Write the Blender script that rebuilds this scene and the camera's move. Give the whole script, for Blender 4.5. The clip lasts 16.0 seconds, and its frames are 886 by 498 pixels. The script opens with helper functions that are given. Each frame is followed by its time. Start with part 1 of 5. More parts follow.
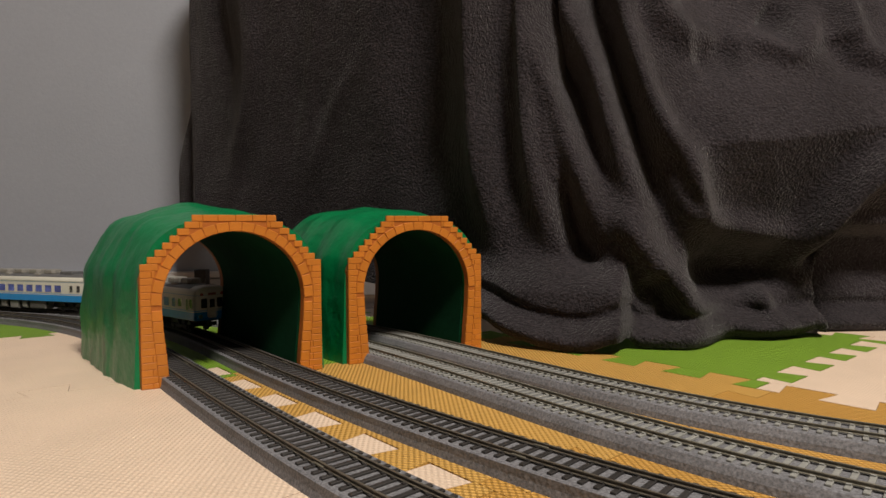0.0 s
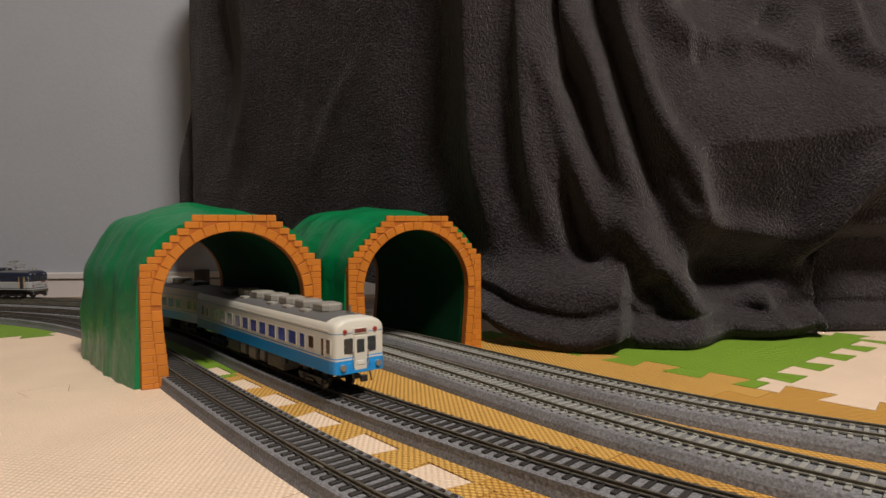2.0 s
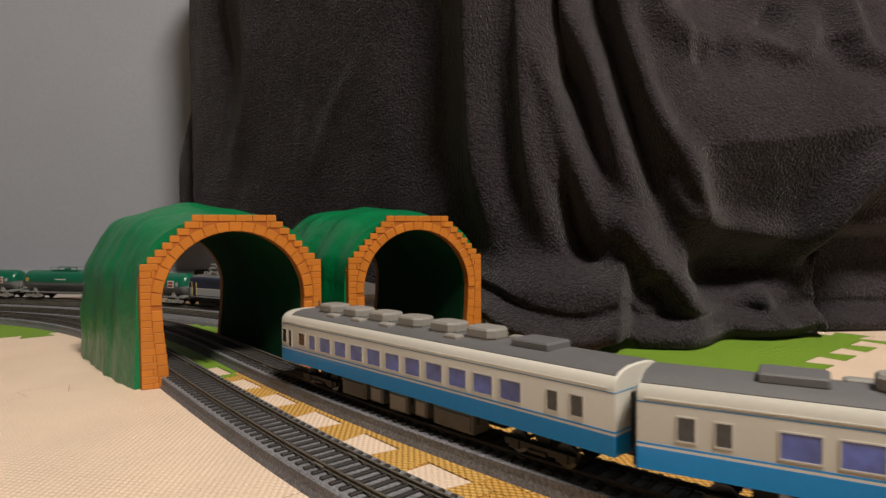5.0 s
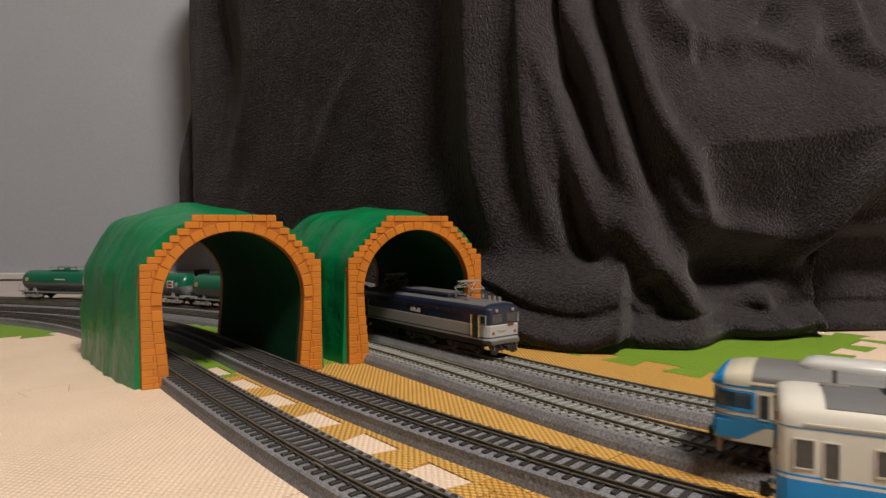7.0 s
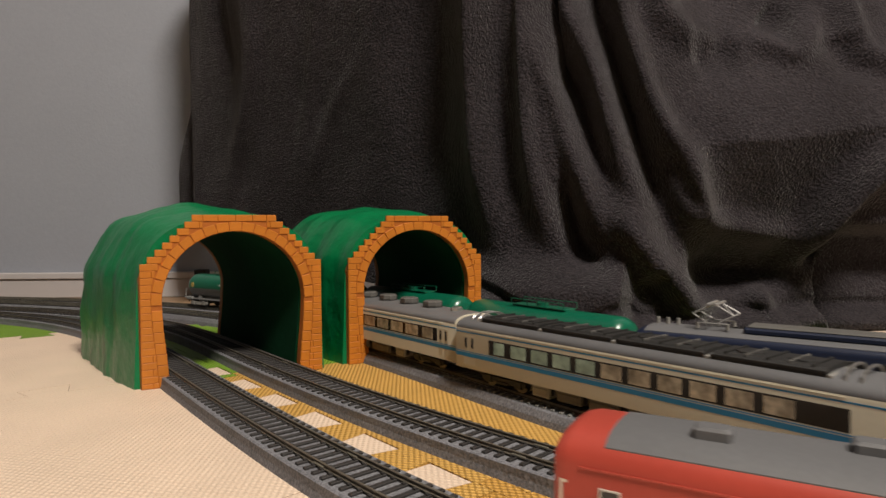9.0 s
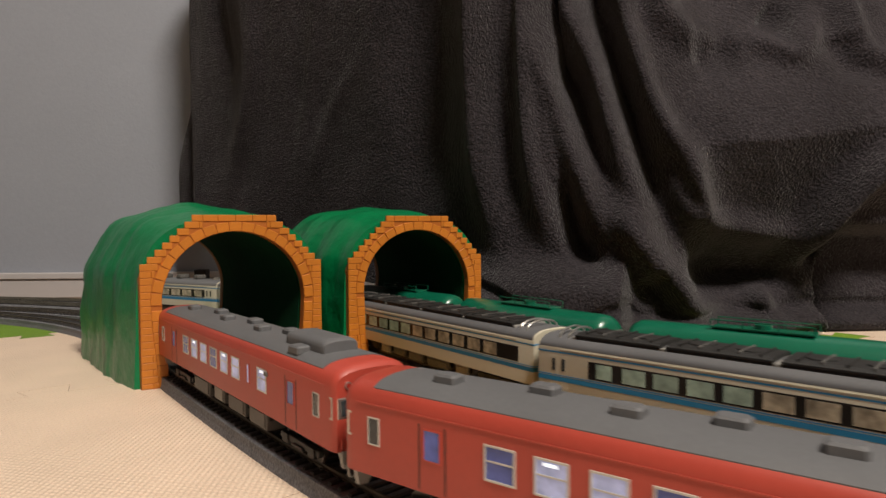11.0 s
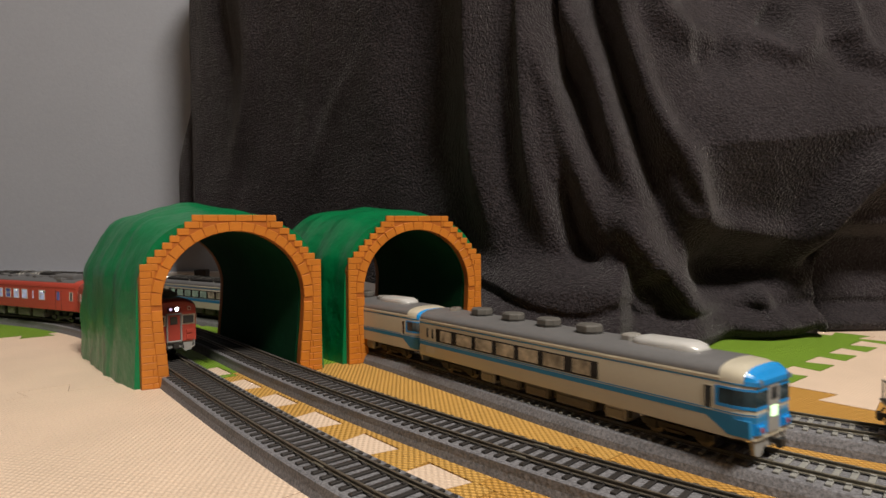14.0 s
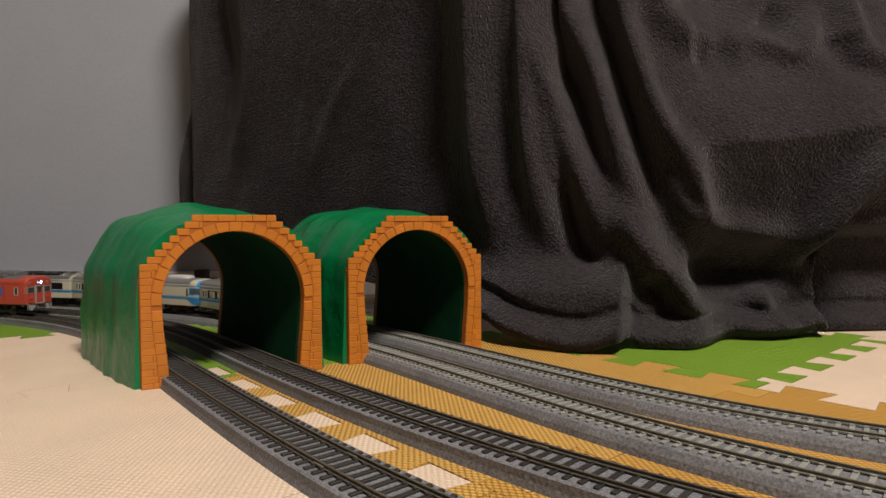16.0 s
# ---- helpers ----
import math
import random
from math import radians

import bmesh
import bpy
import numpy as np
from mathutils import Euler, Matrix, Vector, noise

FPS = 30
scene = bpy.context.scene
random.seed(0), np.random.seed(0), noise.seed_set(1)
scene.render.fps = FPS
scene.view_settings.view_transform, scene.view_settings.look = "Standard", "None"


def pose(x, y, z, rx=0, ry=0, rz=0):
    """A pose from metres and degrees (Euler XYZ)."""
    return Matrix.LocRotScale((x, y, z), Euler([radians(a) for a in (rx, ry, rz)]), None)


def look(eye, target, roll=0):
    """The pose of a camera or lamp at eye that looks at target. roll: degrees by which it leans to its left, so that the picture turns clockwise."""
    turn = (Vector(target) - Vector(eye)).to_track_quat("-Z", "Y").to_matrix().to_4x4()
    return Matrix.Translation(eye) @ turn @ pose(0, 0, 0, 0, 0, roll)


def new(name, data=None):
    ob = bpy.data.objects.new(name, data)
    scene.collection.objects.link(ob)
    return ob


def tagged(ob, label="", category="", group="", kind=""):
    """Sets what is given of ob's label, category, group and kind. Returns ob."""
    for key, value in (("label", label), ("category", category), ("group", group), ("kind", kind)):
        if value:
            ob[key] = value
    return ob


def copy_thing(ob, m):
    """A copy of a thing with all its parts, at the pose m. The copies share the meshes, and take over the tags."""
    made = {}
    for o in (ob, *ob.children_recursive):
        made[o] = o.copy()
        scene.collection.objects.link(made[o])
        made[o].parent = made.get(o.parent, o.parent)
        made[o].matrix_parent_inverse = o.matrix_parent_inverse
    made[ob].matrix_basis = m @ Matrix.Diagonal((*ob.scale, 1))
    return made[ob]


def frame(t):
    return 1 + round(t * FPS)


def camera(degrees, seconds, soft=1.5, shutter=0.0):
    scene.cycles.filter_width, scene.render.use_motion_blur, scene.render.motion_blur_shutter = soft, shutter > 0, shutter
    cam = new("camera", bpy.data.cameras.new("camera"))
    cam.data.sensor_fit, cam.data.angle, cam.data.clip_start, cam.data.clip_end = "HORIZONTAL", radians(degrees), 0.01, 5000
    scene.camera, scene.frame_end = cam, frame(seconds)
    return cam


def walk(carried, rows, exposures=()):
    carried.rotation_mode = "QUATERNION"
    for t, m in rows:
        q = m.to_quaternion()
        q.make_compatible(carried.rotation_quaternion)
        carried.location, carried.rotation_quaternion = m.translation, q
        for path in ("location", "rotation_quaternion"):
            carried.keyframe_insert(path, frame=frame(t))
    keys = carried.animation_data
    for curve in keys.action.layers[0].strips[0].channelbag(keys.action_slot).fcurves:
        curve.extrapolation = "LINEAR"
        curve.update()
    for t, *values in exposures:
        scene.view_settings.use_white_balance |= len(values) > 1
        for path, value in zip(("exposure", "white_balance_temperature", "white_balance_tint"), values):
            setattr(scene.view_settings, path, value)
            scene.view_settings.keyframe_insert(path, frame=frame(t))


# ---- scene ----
# ---- camera ----
cam = camera(71.28, 16.0, shutter=0.25)
EYE = (0.0, 0.0, 0.1115)
CAM_POSE = pose(*EYE, 90 - 1.788, 0, 0) @ pose(0, 0, 0, 0, 0, -0.451)
walk(cam, [(0.0, CAM_POSE), (16.0, CAM_POSE)], exposures=[(0.0, 0.0), (3.5, 0.0), (6.5, 0.1), (12.5, 0.1), (15.0, 0.0), (16.0, 0.0)])

# ---- light: a ceiling lamp of a living room at night, slightly warm ----
world = bpy.data.worlds.new("room_air")
world.use_nodes = True
world.node_tree.nodes["Background"].inputs[0].default_value = (0.9, 0.86, 0.82, 1)
world.node_tree.nodes["Background"].inputs[1].default_value = 0.006
scene.world = world


def area_lamp(name, eye, target, size, power, colour):
    data = bpy.data.lights.new(name, "AREA")
    data.shape, data.size, data.energy, data.color = "DISK", size, power, colour
    ob = new(name, data)
    ob.matrix_basis = look(eye, target)
    return ob


area_lamp("ceiling_lamp_light", (0.75, -0.80, 2.3), (0.4, 0.3, 0.0), 0.6, 92, (1.0, 0.91, 0.80))

# ---- materials ----
MATS = {}


def mat(name, colour, rough=0.5, metal=0.0, grain=0.0, scale=400.0, stain=0.0, stain_scale=30.0, bump=0.0, bump_scale=900.0,
        emit=0.0, coat=0.0, spec=0.5, vary=0.0, distance=0.0004):
    """A procedural surface: base colour with fine grain and broad stains, and a fine relief."""
    if name in MATS:
        return MATS[name]
    m = bpy.data.materials.new(name)
    m.use_nodes = True
    nt = m.node_tree
    b = nt.nodes["Principled BSDF"]
    b.inputs["Roughness"].default_value = rough
    b.inputs["Metallic"].default_value = metal
    b.inputs["Coat Weight"].default_value = coat
    b.inputs["Specular IOR Level"].default_value = spec
    b.inputs["Base Color"].default_value = (*colour, 1)
    tc = nt.nodes.new("ShaderNodeTexCoord")
    last = None

    def noise_node(s, detail=4.0):
        n = nt.nodes.new("ShaderNodeTexNoise")
        n.inputs["Scale"].default_value, n.inputs["Detail"].default_value = s, detail
        nt.links.new(tc.outputs["Object"], n.inputs["Vector"])
        return n

    def scaled(last, fac, lo, hi):
        r = nt.nodes.new("ShaderNodeMapRange")
        r.inputs["From Min"].default_value, r.inputs["From Max"].default_value = 0.3, 0.7
        r.inputs["To Min"].default_value, r.inputs["To Max"].default_value = lo, hi
        nt.links.new(fac, r.inputs["Value"])
        h = nt.nodes.new("ShaderNodeHueSaturation")
        nt.links.new(r.outputs["Result"], h.inputs["Value"])
        if last is None:
            h.inputs["Color"].default_value = (*colour, 1)
        else:
            nt.links.new(last, h.inputs["Color"])
        return h.outputs["Color"]

    if grain:
        last = scaled(last, noise_node(scale).outputs["Fac"], 1 - grain, 1 + grain)
    if stain:
        last = scaled(last, noise_node(stain_scale, 3.0).outputs["Fac"], 1 - stain, 1 + stain)
    if vary:
        o = nt.nodes.new("ShaderNodeObjectInfo")
        r = nt.nodes.new("ShaderNodeMapRange")
        r.inputs["To Min"].default_value, r.inputs["To Max"].default_value = 1 - vary, 1 + vary
        nt.links.new(o.outputs["Random"], r.inputs["Value"])
        h = nt.nodes.new("ShaderNodeHueSaturation")
        nt.links.new(r.outputs["Result"], h.inputs["Value"])
        if last is None:
            h.inputs["Color"].default_value = (*colour, 1)
        else:
            nt.links.new(last, h.inputs["Color"])
        last = h.outputs["Color"]
    if last is not None:
        nt.links.new(last, b.inputs["Base Color"])
    if bump:
        bp = nt.nodes.new("ShaderNodeBump")
        bp.inputs["Strength"].default_value, bp.inputs["Distance"].default_value = bump, distance
        nt.links.new(noise_node(bump_scale).outputs["Fac"], bp.inputs["Height"])
        nt.links.new(bp.outputs["Normal"], b.inputs["Normal"])
    if emit:
        b.inputs["Emission Color"].default_value = (*colour, 1)
        b.inputs["Emission Strength"].default_value = emit
    MATS[name] = m
    return m


def foam(name, colour, deep=1.0):
    """EVA foam with a woven relief of short raised dashes, about 4 mm apart."""
    m = mat(name, colour, rough=0.55, grain=0.05, scale=700, stain=0.06, stain_scale=14)
    nt = m.node_tree
    tc = nt.nodes.new("ShaderNodeTexCoord")
    sep = nt.nodes.new("ShaderNodeSeparateXYZ")
    nt.links.new(tc.outputs["Object"], sep.inputs[0])

    def fn(op, a, b=None):
        n = nt.nodes.new("ShaderNodeMath")
        n.operation = op
        for i, v in enumerate((a, b)):
            if v is None:
                continue
            if isinstance(v, float):
                n.inputs[i].default_value = v
            else:
                nt.links.new(v, n.inputs[i])
        return n.outputs[0]
    a = fn("SINE", fn("MULTIPLY", sep.outputs[0], 2 * math.pi / 0.0048))
    c = fn("SINE", fn("MULTIPLY", sep.outputs[1], 2 * math.pi / 0.0036))
    h = fn("MULTIPLY", a, c)
    h = fn("ADD", h, fn("MULTIPLY", fn("ABSOLUTE", c), 0.35))
    bp = nt.nodes.new("ShaderNodeBump")
    bp.inputs["Strength"].default_value, bp.inputs["Distance"].default_value = 0.7, 0.0007 * deep
    nt.links.new(h, bp.inputs["Height"])
    nt.links.new(bp.outputs["Normal"], nt.nodes["Principled BSDF"].inputs["Normal"])
    return m


M_BEIGE = foam("beige_foam", (0.75, 0.585, 0.45), 0.65)
M_ORANGE = foam("orange_foam", (0.61, 0.345, 0.08), 2.0)
M_ORANGE2 = foam("deep_orange_foam", (0.57, 0.30, 0.058), 2.0)
M_GREEN = foam("green_foam", (0.20, 0.36, 0.023), 2.4)
M_WALL = mat("grey_wallpaper", (0.31, 0.327, 0.375), 0.9, grain=0.02, scale=120, stain=0.03, stain_scale=6, bump=0.3, bump_scale=260, distance=0.0008)
M_ROOMWALL = mat("room_wallpaper", (0.26, 0.25, 0.24), 0.9, grain=0.03, stain=0.05)
M_WHITE = mat("white_board_paint", (0.52, 0.49, 0.49), 0.5, grain=0.02, stain=0.04, stain_scale=8)
M_CEIL = mat("ceiling_paper", (0.5, 0.49, 0.47), 0.9, grain=0.02, stain=0.03)
M_BALLAST = mat("grey_ballast_plastic", (0.158, 0.158, 0.172), 0.85, grain=0.42, scale=760, stain=0.12, stain_scale=40, bump=0.7, bump_scale=520, distance=0.0006)
M_TIE = mat("dark_tie_plastic", (0.028, 0.025, 0.024), 0.55, grain=0.2, scale=900, vary=0.15)
M_CONC = mat("concrete_tie_plastic", (0.25, 0.25, 0.235), 0.7, grain=0.12, scale=900, vary=0.08)
M_RAIL = mat("tarnished_rail", (0.19, 0.175, 0.138), 0.5, metal=0.3, grain=0.2, scale=300, stain=0.15, stain_scale=20)
M_RAILDARK = mat("dark_brown_rail", (0.105, 0.09, 0.07), 0.5, metal=0.15, grain=0.2, scale=300, stain=0.15, stain_scale=20)
M_BRICK = mat("orange_toy_plastic", (0.52, 0.172, 0.018), 0.42, grain=0.04, scale=500, stain=0.06, stain_scale=40, bump=0.12, bump_scale=700, vary=0.06)
M_MORTAR = mat("orange_toy_joint", (0.40, 0.115, 0.013), 0.5, grain=0.05, scale=500)
M_HILL = mat("green_toy_plastic", (0.002, 0.165, 0.056), 0.3, grain=0.06, scale=200, stain=0.08, stain_scale=30, bump=0.5, bump_scale=70, distance=0.003, spec=0.28)
# the hill's green again, matt and darkened: tunnel shade put into the colour
M_BORESHADE = mat("matt_green_plastic", (0.002, 0.038, 0.014), 0.85, grain=0.08, scale=200, stain=0.15, stain_scale=30, bump=0.3, bump_scale=85, distance=0.002, spec=0.12)
M_FLEECE = mat("charcoal_fleece", (0.0345, 0.0300, 0.0340), 0.95, grain=0.45, scale=340, stain=0.2, stain_scale=11, bump=1.0, bump_scale=400, distance=0.0042, spec=0.08)
for _sheen in (M_FLEECE.node_tree.nodes["Principled BSDF"],):
    _sheen.inputs["Sheen Weight"].default_value = 0.17
    _sheen.inputs["Sheen Roughness"].default_value = 0.3
M_DARKWOOD = mat("dark_bench_wood", (0.02, 0.016, 0.014), 0.6, grain=0.2, scale=60, stain=0.2)


# ---- mesh helpers ----
def part(name, bm, material, parent=None, label="", smooth=False):
    me = bpy.data.meshes.new(name)
    bmesh.ops.recalc_face_normals(bm, faces=bm.faces)
    bm.to_mesh(me)
    bm.free()
    me.materials.append(material)
    if smooth:
        me.shade_smooth()
        me.set_sharp_from_angle(angle=radians(38))
    ob = new(name, me)
    ob.parent = parent
    if label:
        ob["label"] = label
    return ob


def share(ob, m, parent):
    o = bpy.data.objects.new(ob.name.split(".")[0], ob.data)
    scene.collection.objects.link(o)
    o.parent = parent
    o.matrix_basis = m
    return o


def box(bm, x0, x1, y0, y1, z0, z1, bevel=0.0):
    vs = [bm.verts.new(p) for p in ((x0, y0, z0), (x1, y0, z0), (x1, y1, z0), (x0, y1, z0), (x0, y0, z1), (x1, y0, z1), (x1, y1, z1), (x0, y1, z1))]
    fs = [bm.faces.new([vs[i] for i in f]) for f in ((3, 2, 1, 0), (4, 5, 6, 7), (0, 1, 5, 4), (1, 2, 6, 5), (2, 3, 7, 6), (3, 0, 4, 7))]
    if bevel:
        es = list({e for f in fs for e in f.edges})
        bmesh.ops.bevel(bm, geom=es, offset=bevel, segments=1, affect="EDGES", profile=0.5)
    return bm


def boxes(*rows, bevel=0.0):
    bm = bmesh.new()
    for r in rows:
        box(bm, *r, bevel=bevel)
    return bm


def tube(bm, p, q, r, n=8, r2=None):
    p, q = Vector(p), Vector(q)
    d = (q - p).normalized()
    a = d.orthogonal().normalized()
    b = d.cross(a)
    r2 = r if r2 is None else r2
    rings = [[bm.verts.new(c + (a * math.cos(2 * math.pi * i / n) + b * math.sin(2 * math.pi * i / n)) * k) for i in range(n)] for c, k in ((p, r), (q, r2))]
    for i in range(n):
        bm.faces.new((rings[0][i], rings[0][(i + 1) % n], rings[1][(i + 1) % n], rings[1][i]))
    bm.faces.new(rings[0][::-1])
    bm.faces.new(rings[1])
    return bm


def tubes(*rows, n=8):
    bm = bmesh.new()
    for p, q, r in rows:
        tube(bm, p, q, r, n)
    return bm


def loft(rings, cap=True):
    """A closed skin over rings of equally many points."""
    bm = bmesh.new()
    vs = [[bm.verts.new(p) for p in ring] for ring in rings]
    n = len(rings[0])
    for a, b in zip(vs, vs[1:]):
        for i in range(n):
            bm.faces.new((a[i], a[(i + 1) % n], b[(i + 1) % n], b[i]))
    if cap:
        bm.faces.new(vs[0][::-1])
        bm.faces.new(vs[-1])
    return bm


def prism(points, axis, d0, d1):
    """A flat outline in the plane across axis ('x','y','z'), from d0 to d1."""
    def put(a, b, d):
        return {"x": (d, a, b), "y": (a, d, b), "z": (a, b, d)}[axis]
    return loft([[put(a, b, d0) for a, b in points], [put(a, b, d1) for a, b in points]])


def thing(name, label, category, group="", kind="", m=None):
    ob = new(name)
    tagged(ob, label, category, group, kind)
    if m is not None:
        ob.matrix_basis = m
    return ob


# ---- room: mat floor, walls, ceiling ----
floor = part("floor", boxes((-3.2, 3.4, -3.0, 1.16, -0.05, -0.0012)), mat("floor_board", (0.30, 0.19, 0.11), 0.45, grain=0.2, scale=40, stain=0.2), label="")
tagged(floor, "brown wooden floor beneath the foam mats", "floor", kind="structure")
wall_n = part("wall_north", boxes((-3.2, 3.4, 1.075, 1.2, -0.001, 2.45)), M_WALL)
tagged(wall_n, "pale grey papered wall behind the layout", "wall", kind="structure")
for nm, b in (("wall_west", (-3.3, -3.2, -3.1, 1.2, -0.05, 2.45)), ("wall_east", (3.4, 3.5, -3.1, 1.2, -0.05, 2.45)), ("wall_south", (-3.2, 3.4, -3.1, -3.0, -0.05, 2.45))):
    tagged(part(nm, boxes(b), M_ROOMWALL), "plain grey papered room wall", "wall", kind="structure")
tagged(part("ceiling", boxes((-3.2, 3.4, -3.0, 1.075, 2.40, 2.45)), M_CEIL), "plain white papered ceiling", "ceiling", kind="structure")
bb = thing("baseboard", "off-white moulded baseboard along the grey wall", "baseboard", kind="structure")
part("board", boxes((-3.2, 3.4, 1.066, 1.0745, -0.001, 0.030), bevel=0.0008), M_WHITE, bb)
part("cap_moulding", boxes((-3.2, 3.4, 1.0625, 1.0745, 0.0312, 0.0425), bevel=0.0015), M_WHITE, bb)

# ---- foam puzzle mats: a grid turned on the floor ----
ANG = radians(-49.9)
PITCH = 0.0553


def tabs(t0, t1, phase, up):
    """Stretches of a puzzle line that belong to the tile below (up) or above it, between t0 and t1."""
    out = []
    i = math.floor((t0 - phase) / PITCH) - 1
    while phase + i * PITCH < t1:
        a, b = (0.25, 0.75) if up else (0.75, 1.25)
        lo, hi = phase + (i + a) * PITCH, phase + (i + b) * PITCH
        cl, ch = max(lo, t0), min(hi, t1)
        if ch - cl > 0.002:
            out.append((cl, ch, cl == lo, ch == hi))
        i += 1
    return out


MAT_ROWS = [(-0.396, -0.112, (-1.36, -1.077, -0.794, -0.511, -0.228, 0.055, 0.338), "BBBBBB"),
            (-0.112, 0.171, (-1.36, -1.077, -0.794, -0.511, -0.228, 0.055, 0.338), "BGBBBB"),
            (0.171, 0.450, (-1.31, -1.03, -0.749, -0.466, -0.185, 0.098, 0.38), "BBGOPP"),
            (0.450, 0.722, (-1.31, -1.03, -0.749, -0.474, -0.186, 0.09, 0.375), "BBBGBB"),
            (0.722, 1.0, (-1.31, -1.03, -0.749, -0.474, -0.195, 0.09, 0.375), "BBBBBB")]
KINDS = {"G": (M_GREEN, "grass-green foam puzzle mat with woven relief"), "B": (M_BEIGE, "beige foam puzzle mat with woven relief"),
         "O": (M_ORANGE, "orange-yellow foam puzzle mat under the tracks"), "P": (M_ORANGE2, "deeper orange foam puzzle mat under the tracks")}


def mats():
    h, k, d, g = 0.0125, 0.011, 0.0022, 0.00032

    def slab(bm, pts):
        rings = [[bm.verts.new((x, y, z)) for x, y in pts] for z in (-0.0129, 0.0)]
        n = len(pts)
        for i in range(n):
            bm.faces.new((rings[0][i], rings[0][(i + 1) % n], rings[1][(i + 1) % n], rings[1][i]))
        bm.faces.new(rings[0][::-1])
        bm.faces.new(rings[1])
    for e0, e1, cols, kinds in MAT_ROWS:
        for c0, c1, kind in zip(cols, cols[1:], kinds):
            cx, cy = (c0 + c1) / 2, (e0 + e1) / 2
            if max(math.sin(ANG) * x + math.cos(ANG) * y for x in (c0, c1) for y in (e0, e1)) > 1.04:
                continue
            bm, rim = bmesh.new(), bmesh.new()
            edged = kind == "B" and (c0, e1) == (-0.794, 0.171)
            slab(bm, [(x - cx, y - cy) for x, y in ((c0 + k, e0 + h), (c1 - k, e0 + h), (c1 - k, e1 - h), (c0 + k, e1 - h))])
            # tabs over the two long lines, then over the two column lines
            for base, tip, up in ((e1 - h, e1 + h - 0.0011, True), (e0 + h, e0 - h + 0.0011, False)):
                for a, b, l, r in tabs(c0 + g, c1 - g, -0.2417, up):
                    dl, dr = (d if l else 0), (d if r else 0)
                    slab(rim if edged and up else bm, [(x - cx, y - cy) for x, y in ((a + dl + g, base), (b - dr - g, base), (b + dr - g, tip), (a - dl + g, tip))])
            for base, tip, up in ((c1 - k, c1 + k - 0.0009, True), (c0 + k, c0 - k + 0.0009, False)):
                for a, b, l, r in tabs(e0 + h, e1 - h, e0 + 0.010, up):
                    dl, dr = (d if l else 0), (d if r else 0)
                    slab(bm, [(x - cx, y - cy) for x, y in ((base, a + dl + g), (base, b - dr - g), (tip, b + dr - g), (tip, a - dl + g))])
            ob = part("foam_mat", bm, KINDS[kind][0])
            if edged:
                part("border_strip", rim, M_GREEN, ob, "green foam border strip")
            else:
                rim.free()
            tagged(ob, KINDS[kind][1], "foam mat", group="puzzle mats on the floor")
            ob.matrix_basis = Matrix.Rotation(ANG, 4, "Z") @ Matrix.Translation((cx, cy, 0))


mats()

# ---- tracks: place, heading and bends of each line ----
KNOTS = (-1.3, -1.0, -0.75, -0.5, -0.25, 0.0, 0.2, 0.4, 0.7)
LINES = {"T1": (-0.0768, 0.3073, -0.8836, -2.0, -2.0, -1.6, -1.661, -0.1613, 0.3482, 1.7205, 0.5, 0.0),
         "T2": (0.0084, 0.3142, -0.8066, -1.6, -0.9, -1.05, -1.7946, 0.2777, 0.5234, 1.7026, 0.9, 0.0),
         "T3": (0.0161, 0.4363, -0.9548, -1.6, -1.4, -0.3123, -1.2378, -0.9523, -0.2161, 1.7363, 2.5, 0.4),
         "T4": (-0.061, 0.6259, -0.8524, -0.9, -0.4, -0.4812, -0.8404, -0.9481, -1.1272, 0.3485, 2.3, 1.6)}
DS = 0.005
S = np.arange(-300, 181) * DS
RAIL_Z = 0.0107


def line_curve(c):
    k = np.interp(S, KNOTS, c[3:])
    th = np.concatenate([[0], np.cumsum((k[1:] + k[:-1]) / 2 * DS)])
    th += c[2] - th[300]
    cx, sx = np.cos(th), np.sin(th)
    x = np.concatenate([[0], np.cumsum((cx[1:] + cx[:-1]) / 2 * DS)])
    y = np.concatenate([[0], np.cumsum((sx[1:] + sx[:-1]) / 2 * DS)])
    return x - x[300] + c[0], y - y[300] + c[1], th


CURVES = {k: line_curve(v) for k, v in LINES.items()}


def on_line(t, s, d=0.0):
    """Place and heading at the way s along line t, d to the left."""
    x, y, th = CURVES[t]
    a = float(np.interp(s, S, th))
    over = s - min(max(s, S[0]), S[-1])
    return (float(np.interp(s, S, x)) + over * math.cos(a) - d * math.sin(a), float(np.interp(s, S, y)) + over * math.sin(a) + d * math.cos(a), a)


def sweep(t, outline, s0, s1, step=0.01):
    rings = []
    for s in np.arange(s0, s1 + step / 2, step):
        x, y, a = on_line(t, s)
        rings.append([(x - d * math.sin(a), y + d * math.cos(a), z) for d, z in outline])
    return loft(rings)


def tie_mesh(half, material, name):
    bm = bmesh.new()
    box(bm, -0.00125, 0.00125, -half, half, 0.0070, 0.00875, bevel=0.0002)
    for sgn in (-1, 1):
        for d in (0.0062, 0.0105):
            box(bm, -0.0009, 0.0009, sgn * d - 0.0007, sgn * d + 0.0007, 0.0086, 0.0094)
    ob = part(name, bm, material)
    return ob


